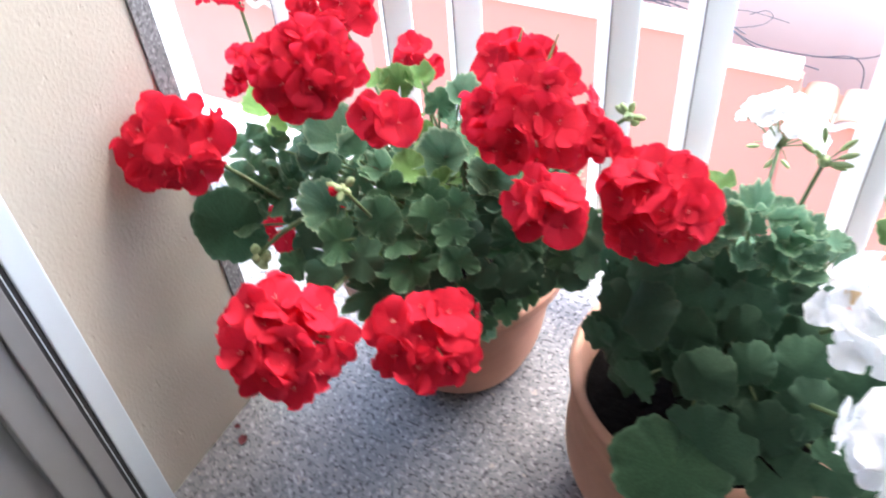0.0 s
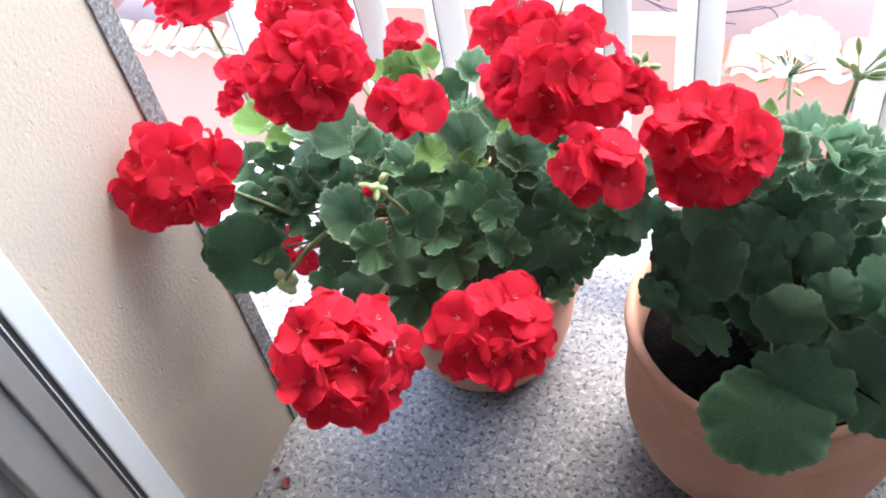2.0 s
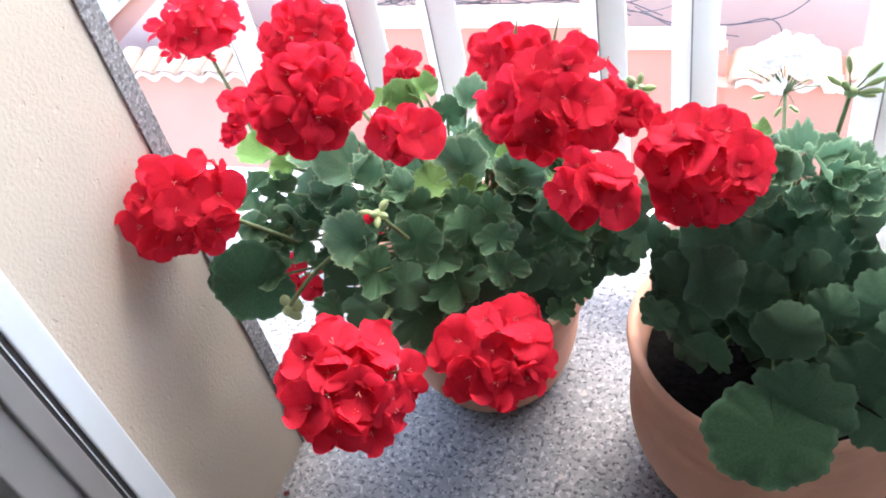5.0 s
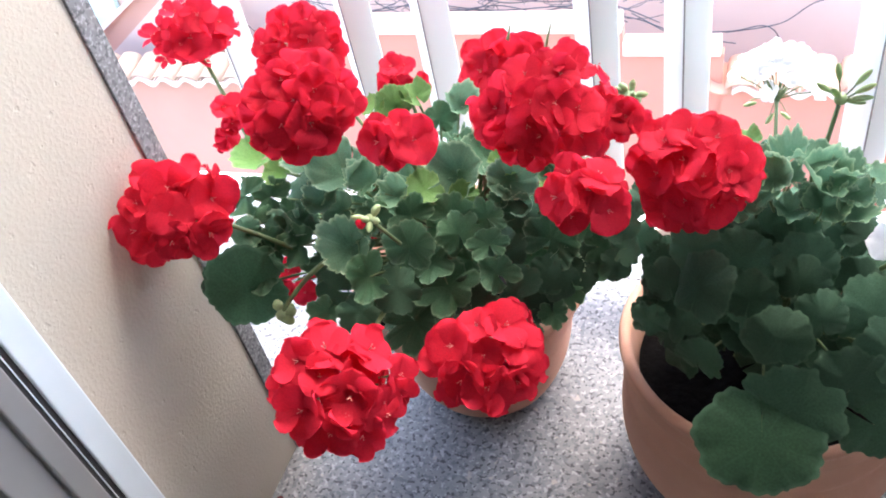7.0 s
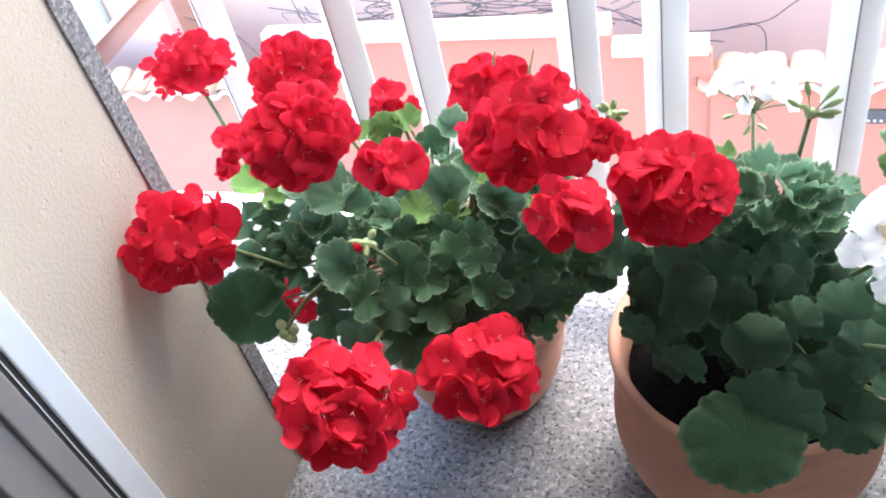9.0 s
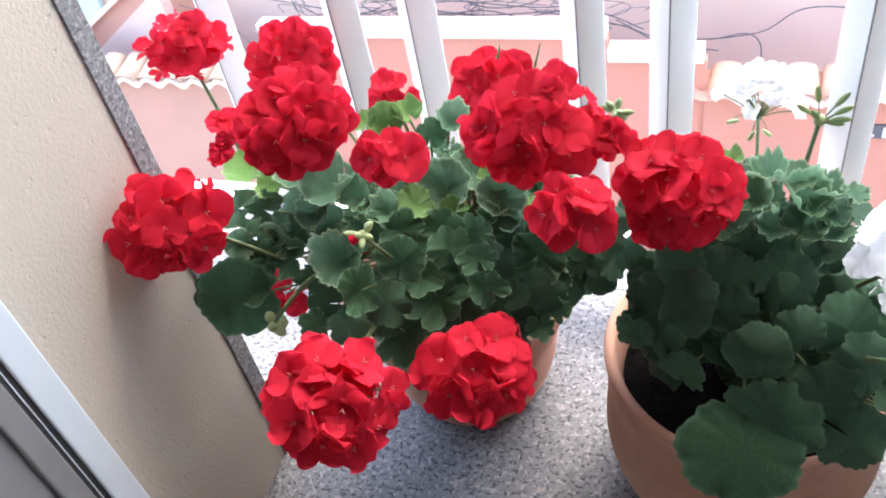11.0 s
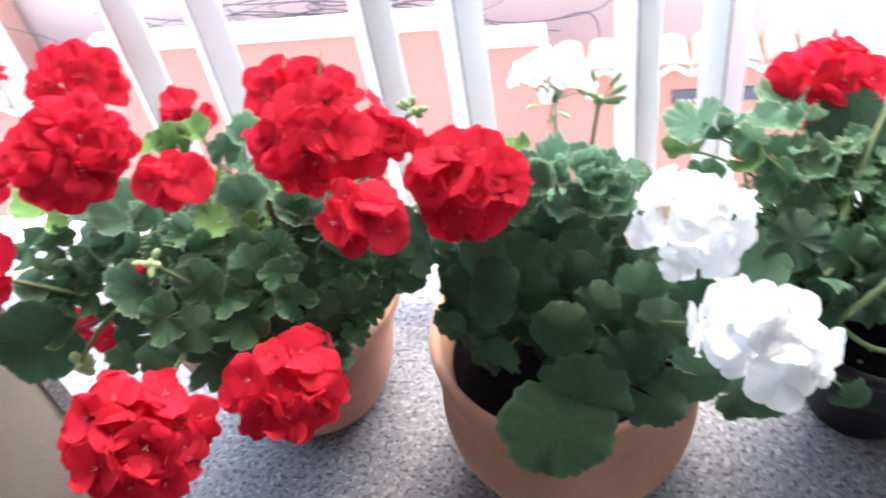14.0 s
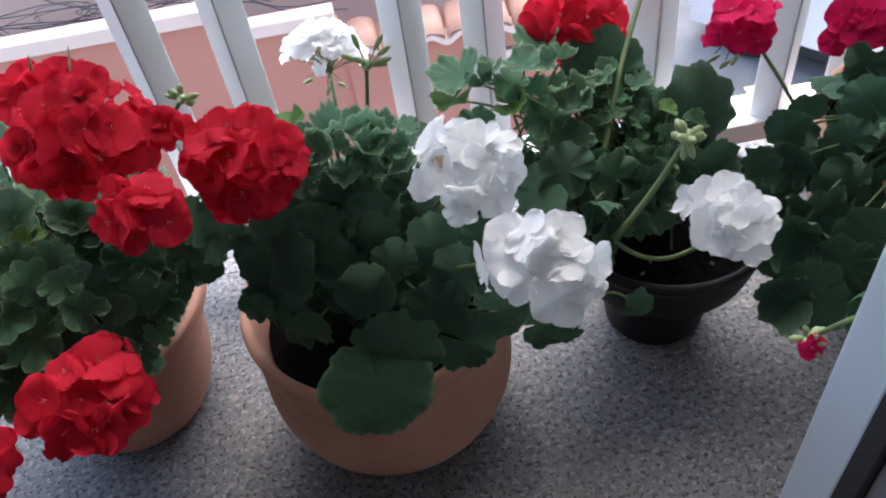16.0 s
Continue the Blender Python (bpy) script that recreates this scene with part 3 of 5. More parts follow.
    for a, b in zip(verts, verts[1:]):
        for i in range(n):
            faces.append(bm.faces.new((a[i], b[i], b[i + 1], a[i + 1])))
    for fc in faces:
        for lp in fc.loops:
            lp[uvl].uv = where[lp.vert]
    return mesh_of("leaf", bm, {"young": LEAF_YOUNG, "bowl": LEAF_BOWL, "smooth": LEAF_DARK, "broad": LEAF_DARK, "crumpled": LEAF_DARK, "round": LEAF_ROUND, "curled": LEAF_BOWL}.get(kind, LEAF))


LEAVES = {"ruffled": [leaf_mesh(s) for s in range(14)], "smooth": [leaf_mesh(50 + s, "smooth") for s in range(9)], "bowl": [leaf_mesh(80 + s, "bowl") for s in range(7)], "young": [leaf_mesh(20 + s, "young") for s in range(5)], "round": [leaf_mesh(95 + s, "round") for s in range(3)], "broad": [leaf_mesh(110 + s, "broad") for s in range(7)], "curled": [leaf_mesh(130 + s, "curled") for s in range(8)], "crumpled": [leaf_mesh(150 + s, "crumpled") for s in range(10)]}


def floret_mesh(seed, material, petals=5, flat=0.0, stain=False, slim=1.0):
    """Five broad overlapping petals about a small throat with pale stamens, one unit across; flat opens the bowl, slim narrows the petals."""
    rnd = random.Random(seed)
    bm = bmesh.new()
    for k in range(petals):
        a0 = 2 * math.pi * k / petals + rnd.uniform(-0.16, 0.16)
        width, length = slim * (rnd.uniform(0.25, 0.30) + 0.03 * (1 - flat)), rnd.uniform(0.46, 0.53)
        cup, curl, ph, roll = rnd.uniform(-0.05, 0.22), rnd.uniform(-0.16, 0.02), rnd.uniform(0, 6), rnd.uniform(-0.10, 0.10)
        lift = (0.20 + rnd.uniform(-0.08, 0.14)) * (1 - flat) + rnd.uniform(-0.06, 0.08) * flat
        notch = rnd.uniform(0.0, 0.035)
        rows = []
        for v in (0.0, 0.14, 0.3, 0.48, 0.66, 0.81, 0.92, 0.98, 1.0):
            half = width * max(0.16 + 0.9 * v if v < 0.3 else 0.0, math.sqrt(max(0.004, 1 - ((v - 0.59) / 0.412) ** 2)))
            row = []
            for j in range(9):
                s = j / 4 - 1
                along = length * (v - 0.06 * s * s * v - notch * math.exp(-(s / 0.3) ** 2) * v ** 6)
                side = half * s
                z = lift * v ** 1.2 + cup * s * s * v * 0.35 + (curl - 0.06) * v ** 4 * (1 - 0.75 * flat) + roll * s * v + 0.018 * math.sin(5 * s + ph + 3 * v) * v * v + 0.012 * math.sin(9 * s + 2 * ph) * v ** 3 + 0.022 * (k * 2 % 5) / 2
                row.append(bm.verts.new((along * math.cos(a0) - side * math.sin(a0), along * math.sin(a0) + side * math.cos(a0), z)))
            rows.append(row)
        for i, (a, b) in enumerate(zip(rows, rows[1:])):
            for j in range(8):
                fc = bm.faces.new((a[j], b[j], b[j + 1], a[j + 1]))
                fc.material_index = 2 if stain and k == 0 and 0 < i < 4 and 1 < j < 6 else 0
    before = set(bm.faces)
    for k in range(0 if flat > 0.8 else 3):
        a = 2.1 * k + seed
        tube(bm, [(0, 0, 0.02), (0.02 * math.cos(a), 0.02 * math.sin(a), 0.10), (0.045 * math.cos(a), 0.045 * math.sin(a), 0.16)], 0.005, 0.009, 4)
    for fc in set(bm.faces) - before:
        fc.material_index = 1
    me = mesh_of("floret", bm, material)
    me.materials.append(STAMEN)
    me.materials.append(OCHRE)
    return me


FLORETS = {"red": [floret_mesh(s, RED, 5, (0.0, 0.3, 0.55)[s % 3]) for s in range(12)], "white": [floret_mesh(40 + s, WHITE, 5, 0.82, slim=0.86) for s in range(9)], "crimson": [floret_mesh(60 + s, CRIMSON, 5, 0.4) for s in range(5)], "ragged": [floret_mesh(90 + s, RED, 5, 0.1, slim=0.52) for s in range(5)]}
STAINED = floret_mesh(48, WHITE, 5, 0.5, True)


def bud_mesh():
    bm = lathe([(0.0, -0.5), (0.13, -0.46), (0.26, -0.2), (0.31, 0.05), (0.24, 0.32), (0.1, 0.5), (0.0, 0.54)], 8)
    return mesh_of("bud", bm, BUD)


BUD_ME = bud_mesh()


def add_buds(parent, at, r, n, rnd, way=(0, 0, 1), plump=1.0):
    """Small pointed buds fanning out from a hub."""
    for k in range(n):
        d = (Vector(way) * 0.7 + Vector([rnd.gauss(0, 0.65) for _ in range(3)])).normalized()
        b = new("bud", BUD_ME)
        b.parent = parent
        b.matrix_basis = Matrix.Translation(Vector(at) + d * r * 0.8) @ facing(d) @ Matrix.Diagonal((r * 0.95 * plump, r * 0.95 * plump, r * rnd.uniform(0.9, 1.3), 1))


def flower_head(plant, colour, at, r, root, way, front, up=(-0.10, 0.68, 0.73), back=9, seed=0, buds=0, lift=(0, 0, 0.03), hub=None, tilt=(0, 0, 0), stained=-1, ragged=(), droop=(), label=""):
    """An umbel on a stalk from root. front: florets at (across, up, width) on the half of the ball that looks along way; back: how many fill the rest."""
    rnd = random.Random(seed)
    at, way = Vector(at), Vector(way).normalized()
    ay = (Vector(up) - way * way.dot(Vector(up))).normalized()
    ax = ay.cross(way)
    hub = Vector(hub) if hub else at - way * r * 0.35
    part("flower_stalk", tube(bmesh.new(), arc(root, hub, lift, 12), 0.0027, 0.0023, 7), STEM, plant, smooth=True)
    ped = bmesh.new()
    bmesh.ops.create_icosphere(ped, subdivisions=1, radius=0.005, matrix=Matrix.Translation(hub))
    spots = []
    mean = sum(row[2] for row in front) / len(front)
    for u, v, size in front:
        w = math.sqrt(max(0.0, 1 - u * u - v * v))
        d = ax * u + ay * v + way * w
        p = at + (ax * u + ay * v) * r * 0.88 + way * (w * 0.80 - 0.10) * r
        n = ax * u * 0.65 + ay * v * 0.65 + way * (w * 0.7 + 0.3) + Vector(tilt) + Vector([rnd.gauss(0, 0.20) for _ in range(3)])
        spots.append((p, n.normalized(), size * 0.95))
    # shorter-stalked florets fill the inside and the far half
    for k in range(back):
        z = 0.25 - 1.1 * (k + 0.5) / back
        a = k * 2.39996 + rnd.uniform(-0.3, 0.3)
        q = math.sqrt(1 - z * z)
        d = ax * q * math.cos(a) + ay * q * math.sin(a) + way * z
        spots.append((at + d * r * 0.52, (d + Vector(tilt)).normalized(), mean * 0.9))
    for p, n, size in spots:
        tube(ped, [hub, (hub + p) / 2 + Vector((0, 0, 0.003)), p], 0.0009, 0.0011, 4)
    for dx, dy, dz in droop:
        tube(ped, arc(hub, hub + Vector((dx, dy, dz)), (0, 0, 0.006), 4), 0.0006, 0.0007, 4)
    head = part("flower_head", ped, STEM, plant, label or {"red": "dense round head of red flowers", "white": "loose round head of white flowers", "crimson": "round head of crimson flowers"}[colour])
    add_buds(head, hub - way * 0.004, 0.014, buds, rnd, -way)
    for dx, dy, dz in droop:
        b = new("bud", BUD_ME)
        b.parent = head
        b.matrix_basis = Matrix.Translation(hub + Vector((dx, dy, dz - 0.006))) @ facing((dx * 3, dy, -0.03)) @ Matrix.Diagonal((0.010, 0.010, 0.016, 1))
    for k, (p, n, size) in enumerate(spots):
        f = new("floret", STAINED if k == stained else rnd.choice(FLORETS["ragged" if k in ragged else colour]))
        f.parent = head
        f.matrix_basis = Matrix.Translation(p) @ facing(n, rnd.uniform(0, 6.28)) @ Matrix.Scale(size, 4)
    return head


def add_leaf(plant, at, size, normal, root, spin=None, kind="ruffled", rnd=random):
    at = Vector(at)
    ob = new("leaf", rnd.choice(LEAVES[kind]))
    ob.parent = plant
    n = Vector(normal).normalized()
    # the notch points back to the root, along the leaf's plane
    q = facing(n)
    back = q.inverted().to_3x3() @ (Vector(root) - at)
    turn = math.atan2(back.y, back.x) + math.pi / 2 + (rnd.uniform(-0.5, 0.5) if spin is None else spin)
    ob.matrix_basis = Matrix.Translation(at) @ q @ Matrix.Rotation(turn, 4, "Z") @ Matrix.Diagonal((size * rnd.uniform(0.92, 1.08), size * rnd.uniform(0.9, 1.04), size, 1))
    return ob


def petiole(plant, root, p, rnd, thick=0.0019):
    foot = Vector(root) + Vector((rnd.gauss(0, 0.02), rnd.gauss(0, 0.02), rnd.uniform(0, 0.06)))
    part("petiole", tube(bmesh.new(), arc(foot, p, (0, 0, 0.025), 6), thick, thick * 0.75, 5), STEM, plant, smooth=True)


def leaf_rows(plant, off, root, rows, lean, seed, kinds=("ruffled",), loose=0.2, out=0.3, grow=1.0):
    """Single leaves at (x, y, z, width), facing lean and a little away from the plant's middle."""
    rnd = random.Random(seed)
    for k, (x, y, z, w) in enumerate(rows):
        p = Vector((x, y, z)) - off
        n = Vector(lean) + Vector((p.x, p.y, 0)).normalized() * out + Vector([rnd.gauss(0, loose) for _ in range(3)])
        add_leaf(plant, p, w * grow * (1.0 if kinds[0] in ("broad", "round") else 0.96), n, root, kind=kinds[k % len(kinds)], rnd=rnd)
        petiole(plant, root, p - n.normalized() * 0.004, rnd, 0.0019)


def bud_head(plant, at, root, r=0.015, count=9, lift=(0, 0, 0.02), tip=None, way=(0, -0.3, 0.8), thick=0.0024, label="cluster of closed green buds", tip_size=0.014, spikes=(), plump=1.0):
    rnd = random.Random(int(abs(at[0]) * 1000))
    part("flower_stalk", tube(bmesh.new(), arc(root, at, lift, 12), thick * 1.2, thick, 7), STEM, plant, smooth=True)
    hub = bmesh.new()
    bmesh.ops.create_icosphere(hub, subdivisions=2, radius=r * 0.45, matrix=Matrix.Translation(at))
    ob = part("umbel", hub, BUD, plant, label, smooth=True)
    add_buds(ob, at, r, count, rnd, way, plump)
    for dx, dz in spikes:
        d = Vector((dx, rnd.uniform(-0.008, 0.008), dz))
        part("pedicel", tube(bmesh.new(), arc(at, at + d * 0.7, (0, 0, -0.003), 4), 0.0009, 0.0009, 4), STEM, ob)
        b = new("bud", BUD_ME)
        b.parent = ob
        b.matrix_basis = Matrix.Translation(at + d) @ facing(d) @ Matrix.Diagonal((0.011, 0.011, 0.021, 1))
    if tip:
        for k in range(2):
            f = new("floret", FLORETS[tip][k])
            f.parent = ob
            f.matrix_basis = Matrix.Translation(Vector(at) + Vector((0.008 * k - 0.004, -0.01, 0.004 - 0.016 * k))) @ facing((0.1, -0.9, 0.4 - k)) @ Matrix.Scale(tip_size * (1 - 0.4 * k), 4)
    return ob


def foliage(plant, centre, radii, root, count, size, seed, low=-0.5, lean=(0, -0.25, 0.5), young=0.1, kind="ruffled", top="bowl", right=9.0):
    """A dome of leaves on thin petioles, denser outside than inside; the top carries small cupped leaves."""
    rnd = random.Random(seed)
    c = Vector(centre)
    count = max(4, round(count * 1.1))
    for k in range(count):
        z = 1 - (k + 0.5) / count * (1 - low)
        a = k * 2.39996 + rnd.uniform(-0.3, 0.3)
        q = math.sqrt(max(0, 1 - z * z))
        d = Vector((q * math.cos(a), q * math.sin(a), z))
        deep = rnd.choice((1.0, 0.95, 0.86, 0.74))
        p = c + Vector((d.x * radii[0], d.y * radii[1], d.z * radii[2])) * deep * rnd.uniform(0.93, 1.07)
        if p.x > right and d.z < 0.1:
            continue
        n = (d * 0.9 + Vector(lean) + Vector([rnd.gauss(0, 0.36) for _ in range(3)]))
        s = size * rnd.uniform(0.62, 1.15) * (0.7 if z > 0.7 else 1)
        which = "young" if rnd.random() < young and z > 0.2 else top if z > 0.6 or (kind == "ruffled" and rnd.random() < 0.4) else kind
        add_leaf(plant, p, s, n, root, kind=which, rnd=rnd)
        petiole(plant, root, p, rnd, 0.0016)


def pot(plant, outline, material, wall=0.014, label=""):
    """A turned pot from its outer (radius, height) outline, with thickness and a rounded lip."""
    pts = []
    for i in range(len(outline) - 1):
        p0, p1, p2, p3 = [Vector(outline[j]) for j in (max(i - 1, 0), i, i + 1, min(i + 2, len(outline) - 1))]
        for k in range(5):
            t = k / 5
            pts.append(0.5 * (2 * p1 + (p2 - p0) * t + (2 * p0 - 5 * p1 + 4 * p2 - p3) * t * t + (3 * p1 - p0 - 3 * p2 + p3) * t ** 3))
    pts.append(Vector(outline[-1]))
    r, h = outline[-1]
    prof = [(0.0, 0.0)] + [(p.x, p.y) for p in pts] + [(r - wall * 0.15, h + wall * 0.3), (r - wall * 0.5, h + wall * 0.42), (r - wall * 0.85, h + wall * 0.3), (r - wall, h), (r - wall - 0.004, h - 0.05), (r - wall - 0.012, h - 0.08)]
    return part("pot", lathe(prof, 72), material, plant, label, smooth=True)


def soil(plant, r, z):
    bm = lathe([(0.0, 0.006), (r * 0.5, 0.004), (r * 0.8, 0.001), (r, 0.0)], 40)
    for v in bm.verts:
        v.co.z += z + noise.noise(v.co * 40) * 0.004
    return part("soil", bm, SOIL, plant, "dark crumbly potting soil with leaf shade in its colour")


# red geranium in the tall terracotta pot
A = (-0.46, 0.93)
red_plant = tagged(empty("potted_geranium", (*A, 0)), "red geranium in full bloom in a terracotta pot", "potted plant", "potted geraniums")
OFF_A = Vector((*A, 0))
pot(red_plant, [(0.092, 0.0), (0.102, 0.012), (0.119, 0.055), (0.128, 0.10), (0.131, 0.14), (0.138, 0.168), (0.152, 0.188), (0.160, 0.202), (0.161, 0.217)], TERRACOTTA)
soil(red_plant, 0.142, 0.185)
R_A = Vector((0, 0, 0.21))
foliage(red_plant, (0.03, -0.08, 0.34), (0.165, 0.125, 0.11), R_A, 190, 0.046, 3, low=-0.75, top="curled", right=0.13)
leaf_rows(red_plant, OFF_A, R_A, [(-0.310, 0.752, 0.346, 0.046), (-0.286, 0.770, 0.355, 0.043), (-0.275, 0.784, 0.365, 0.043), (-0.297, 0.750, 0.341, 0.037), (-0.333, 0.751, 0.351, 0.041)], (0.2, -0.6, 0.7), 37, ("smooth", "ruffled"))
leaf_rows(red_plant, OFF_A, R_A, [(-0.241, 0.826, 0.409, 0.051), (-0.229, 0.810, 0.385, 0.037), (-0.256, 0.805, 0.389, 0.045), (-0.240, 0.797, 0.375, 0.031), (-0.215, 0.844, 0.422, 0.037), (-0.267, 0.815, 0.407, 0.048), (-0.271, 0.783, 0.374, 0.042), (-0.298, 0.767, 0.383, 0.045)], (0.2, -0.6, 0.75), 34, ("smooth", "smooth", "ruffled"))
leaf_rows(red_plant, OFF_A, R_A, [(-0.622, 0.761, 0.424, 0.046), (-0.597, 0.764, 0.414, 0.045), (-0.599, 0.745, 0.406, 0.045), (-0.631, 0.749, 0.424, 0.039), (-0.595, 0.789, 0.419, 0.040), (-0.560, 0.777, 0.413, 0.039), (-0.611, 0.742, 0.409, 0.044), (-0.530, 0.788, 0.428, 0.043)], (0.2, -0.6, 0.75), 33, ("ruffled", "curled"))
leaf_rows(red_plant, OFF_A, R_A, [(-0.641, 0.783, 0.444, 0.055), (-0.615, 0.792, 0.438, 0.054), (-0.572, 0.772, 0.421, 0.053), (-0.568, 0.748, 0.410, 0.053), (-0.421, 0.721, 0.451, 0.057), (-0.434, 0.762, 0.452, 0.048), (-0.395, 0.776, 0.446, 0.054), (-0.380, 0.748, 0.446, 0.052), (-0.348, 0.742, 0.442, 0.039), (-0.342, 0.731, 0.414, 0.047), (-0.359, 0.775, 0.446, 0.045), (-0.474, 0.765, 0.447, 0.049), (-0.430, 0.871, 0.493, 0.042), (-0.536, 0.738, 0.399, 0.049), (-0.599, 0.720, 0.398, 0.059), (-0.468, 0.707, 0.417, 0.054)], (0.1, -0.6, 0.75), 11, ("ruffled",))
leaf_rows(red_plant, OFF_A, R_A, [(-0.586, 0.814, 0.431, 0.067), (-0.331, 0.804, 0.424, 0.055), (-0.303, 0.794, 0.404, 0.067), (-0.320, 0.742, 0.390, 0.042), (-0.291, 0.761, 0.375, 0.049), (-0.393, 0.725, 0.395, 0.065), (-0.438, 0.703, 0.408, 0.054), (-0.517, 0.714, 0.382, 0.057), (-0.426, 0.699, 0.366, 0.067), (-0.371, 0.723, 0.380, 0.054), (-0.280, 0.789, 0.381, 0.053), (-0.254, 0.803, 0.377, 0.053), (-0.239, 0.798, 0.374, 0.041), (-0.485, 0.695, 0.376, 0.050), (-0.524, 0.694, 0.369, 0.042), (-0.645, 0.699, 0.395, 0.054), (-0.341, 0.759, 0.417, 0.051), (-0.408, 0.730, 0.420, 0.051)], (0.1, -0.55, 0.75), 12, ("smooth", "smooth", "ruffled"))
leaf_rows(red_plant, OFF_A, R_A, [(-0.523, 0.807, 0.462, 0.070), (-0.565, 0.822, 0.466, 0.047), (-0.506, 0.747, 0.414, 0.063), (-0.406, 0.835, 0.448, 0.063), (-0.399, 0.896, 0.430, 0.063), (-0.351, 0.836, 0.441, 0.056), (-0.411, 0.887, 0.499, 0.039), (-0.550, 0.793, 0.437, 0.043), (-0.456, 0.783, 0.458, 0.041), (-0.493, 0.799, 0.462, 0.042)], (0.05, -0.3, 1.0), 13, ("curled",))
leaf_rows(red_plant, OFF_A, R_A, [(-0.654, 0.845, 0.445, 0.064), (-0.608, 0.821, 0.450, 0.040), (-0.428, 0.796, 0.459, 0.047), (-0.364, 0.860, 0.440, 0.044), (-0.473, 0.865, 0.512, 0.042), (-0.494, 0.856, 0.516, 0.031), (-0.454, 0.876, 0.517, 0.037)], (0.05, -0.2, 1.0), 14, ("young",))
leaf_rows(red_plant, OFF_A, R_A, [(-0.615, 0.697, 0.389, 0.093)], (0.5, -0.6, 0.6), 31, ("round",))
flower_head(red_plant, "red", Vector((-0.664, 0.707, 0.488)) - OFF_A, 0.059, Vector((-0.569, 0.750, 0.398)) - OFF_A, (0.61, -0.57, 0.56), [(-0.16, 0.42, 0.057), (0.60, 0.21, 0.060), (0.56, -0.41, 0.060), (-0.14, -0.08, 0.051), (-0.72, -0.37, 0.057), (-0.69, 0.10, 0.042), (-0.10, -0.56, 0.051), (-0.48, -0.65, 0.048), (0.19, -0.65, 0.042), (0.64, 0.52, 0.045), (0.12, 0.66, 0.045), (-0.53, 0.62, 0.039)], back=9, seed=0, lift=(0, 0, 0.01))
flower_head(red_plant, "red", Vector((-0.772, 0.956, 0.548)) - OFF_A, 0.062, Vector((-0.693, 0.893, 0.416)) - OFF_A, (0.60, -0.69, 0.40), [(-0.26, 0.35, 0.044), (0.21, 0.32, 0.055), (0.09, -0.15, 0.059), (0.62, 0.20, 0.048), (-0.55, 0.00, 0.044), (-0.44, -0.35, 0.037), (0.47, -0.12, 0.044), (-0.14, -0.31, 0.044), (-0.71, -0.16, 0.037), (-0.44, -0.59, 0.029), (0.86, 0.08, 0.033)], back=6, seed=1, buds=5, ragged=(0, 4, 5, 8, 9, 10), tilt=(0, 0, 0.7), lift=(0, 0, 0.01))
flower_head(red_plant, "red", Vector((-0.677, 1.029, 0.484)) - OFF_A, 0.064, R_A, (0.50, -0.74, 0.45), [(-0.29, 0.44, 0.053), (0.15, 0.52, 0.053), (0.56, 0.38, 0.053), (0.71, -0.04, 0.049), (0.24, 0.12, 0.057), (-0.41, 0.12, 0.049), (-0.71, 0.05, 0.041), (-0.41, -0.31, 0.053), (-0.65, -0.47, 0.045), (0.86, -0.21, 0.038), (0.06, -0.27, 0.053), (-0.12, -0.62, 0.045)], back=9, seed=2)
flower_head(red_plant, "red", Vector((-0.544, 0.803, 0.550)) - OFF_A, 0.060, R_A, (0.49, -0.70, 0.51), [(0.12, -0.26, 0.055), (-0.36, -0.29, 0.055), (-0.74, -0.12, 0.049), (-0.69, 0.24, 0.043), (-0.34, 0.48, 0.046), (0.22, 0.34, 0.055), (0.53, 0.08, 0.046), (0.62, -0.21, 0.040), (-0.16, 0.72, 0.040), (0.32, 0.70, 0.043), (0.72, 0.46, 0.035), (0.91, 0.10, 0.032), (-0.07, -0.67, 0.040), (-0.55, -0.60, 0.043), (0.34, -0.50, 0.046), (-0.74, -0.48, 0.035), (-0.12, 0.14, 0.043)], back=11, seed=3)
flower_head(red_plant, "red", Vector((-0.636, 0.804, 0.532)) - OFF_A, 0.031, R_A, (0.56, -0.66, 0.50), [(0.24, 0.46, 0.036), (-0.20, 0.40, 0.032), (0.04, -0.14, 0.025), (-0.12, -0.62, 0.030), (-0.28, -0.94, 0.022)], back=0, seed=4, label="small open head of a few red flowers")
flower_head(red_plant, "red", Vector((-0.310, 0.849, 0.525)) - OFF_A, 0.069, R_A, (0.23, -0.79, 0.57), [(-0.89, -0.08, 0.050), (-0.60, 0.27, 0.047), (-0.28, 0.48, 0.044), (0.06, 0.60, 0.039), (0.36, 0.70, 0.042), (0.60, 0.56, 0.028), (0.90, 0.32, 0.039), (0.16, 0.06, 0.050), (0.48, -0.05, 0.056), (0.85, 0.00, 0.044), (-0.27, -0.24, 0.053), (-0.60, -0.31, 0.044), (-0.44, -0.56, 0.044), (-0.04, -0.40, 0.044), (0.24, -0.63, 0.036), (0.52, -0.43, 0.044), (0.81, -0.48, 0.042), (-0.20, 0.10, 0.044), (-0.16, -0.71, 0.036), (-0.70, 0.02, 0.039), (0.24, 0.46, 0.042), (-0.85, -0.39, 0.033)], back=14, seed=5)
flower_head(red_plant, "red", Vector((-0.402, 1.010, 0.469)) - OFF_A, 0.054, R_A, (0.28, -0.81, 0.52), [(0.17, 0.19, 0.061), (-0.47, -0.10, 0.058), (0.57, 0.35, 0.048), (-0.64, 0.35, 0.037), (-0.70, -0.47, 0.041), (-0.20, -0.47, 0.041), (-0.14, 0.50, 0.041), (0.82, 0.40, 0.031)], back=6, seed=6)
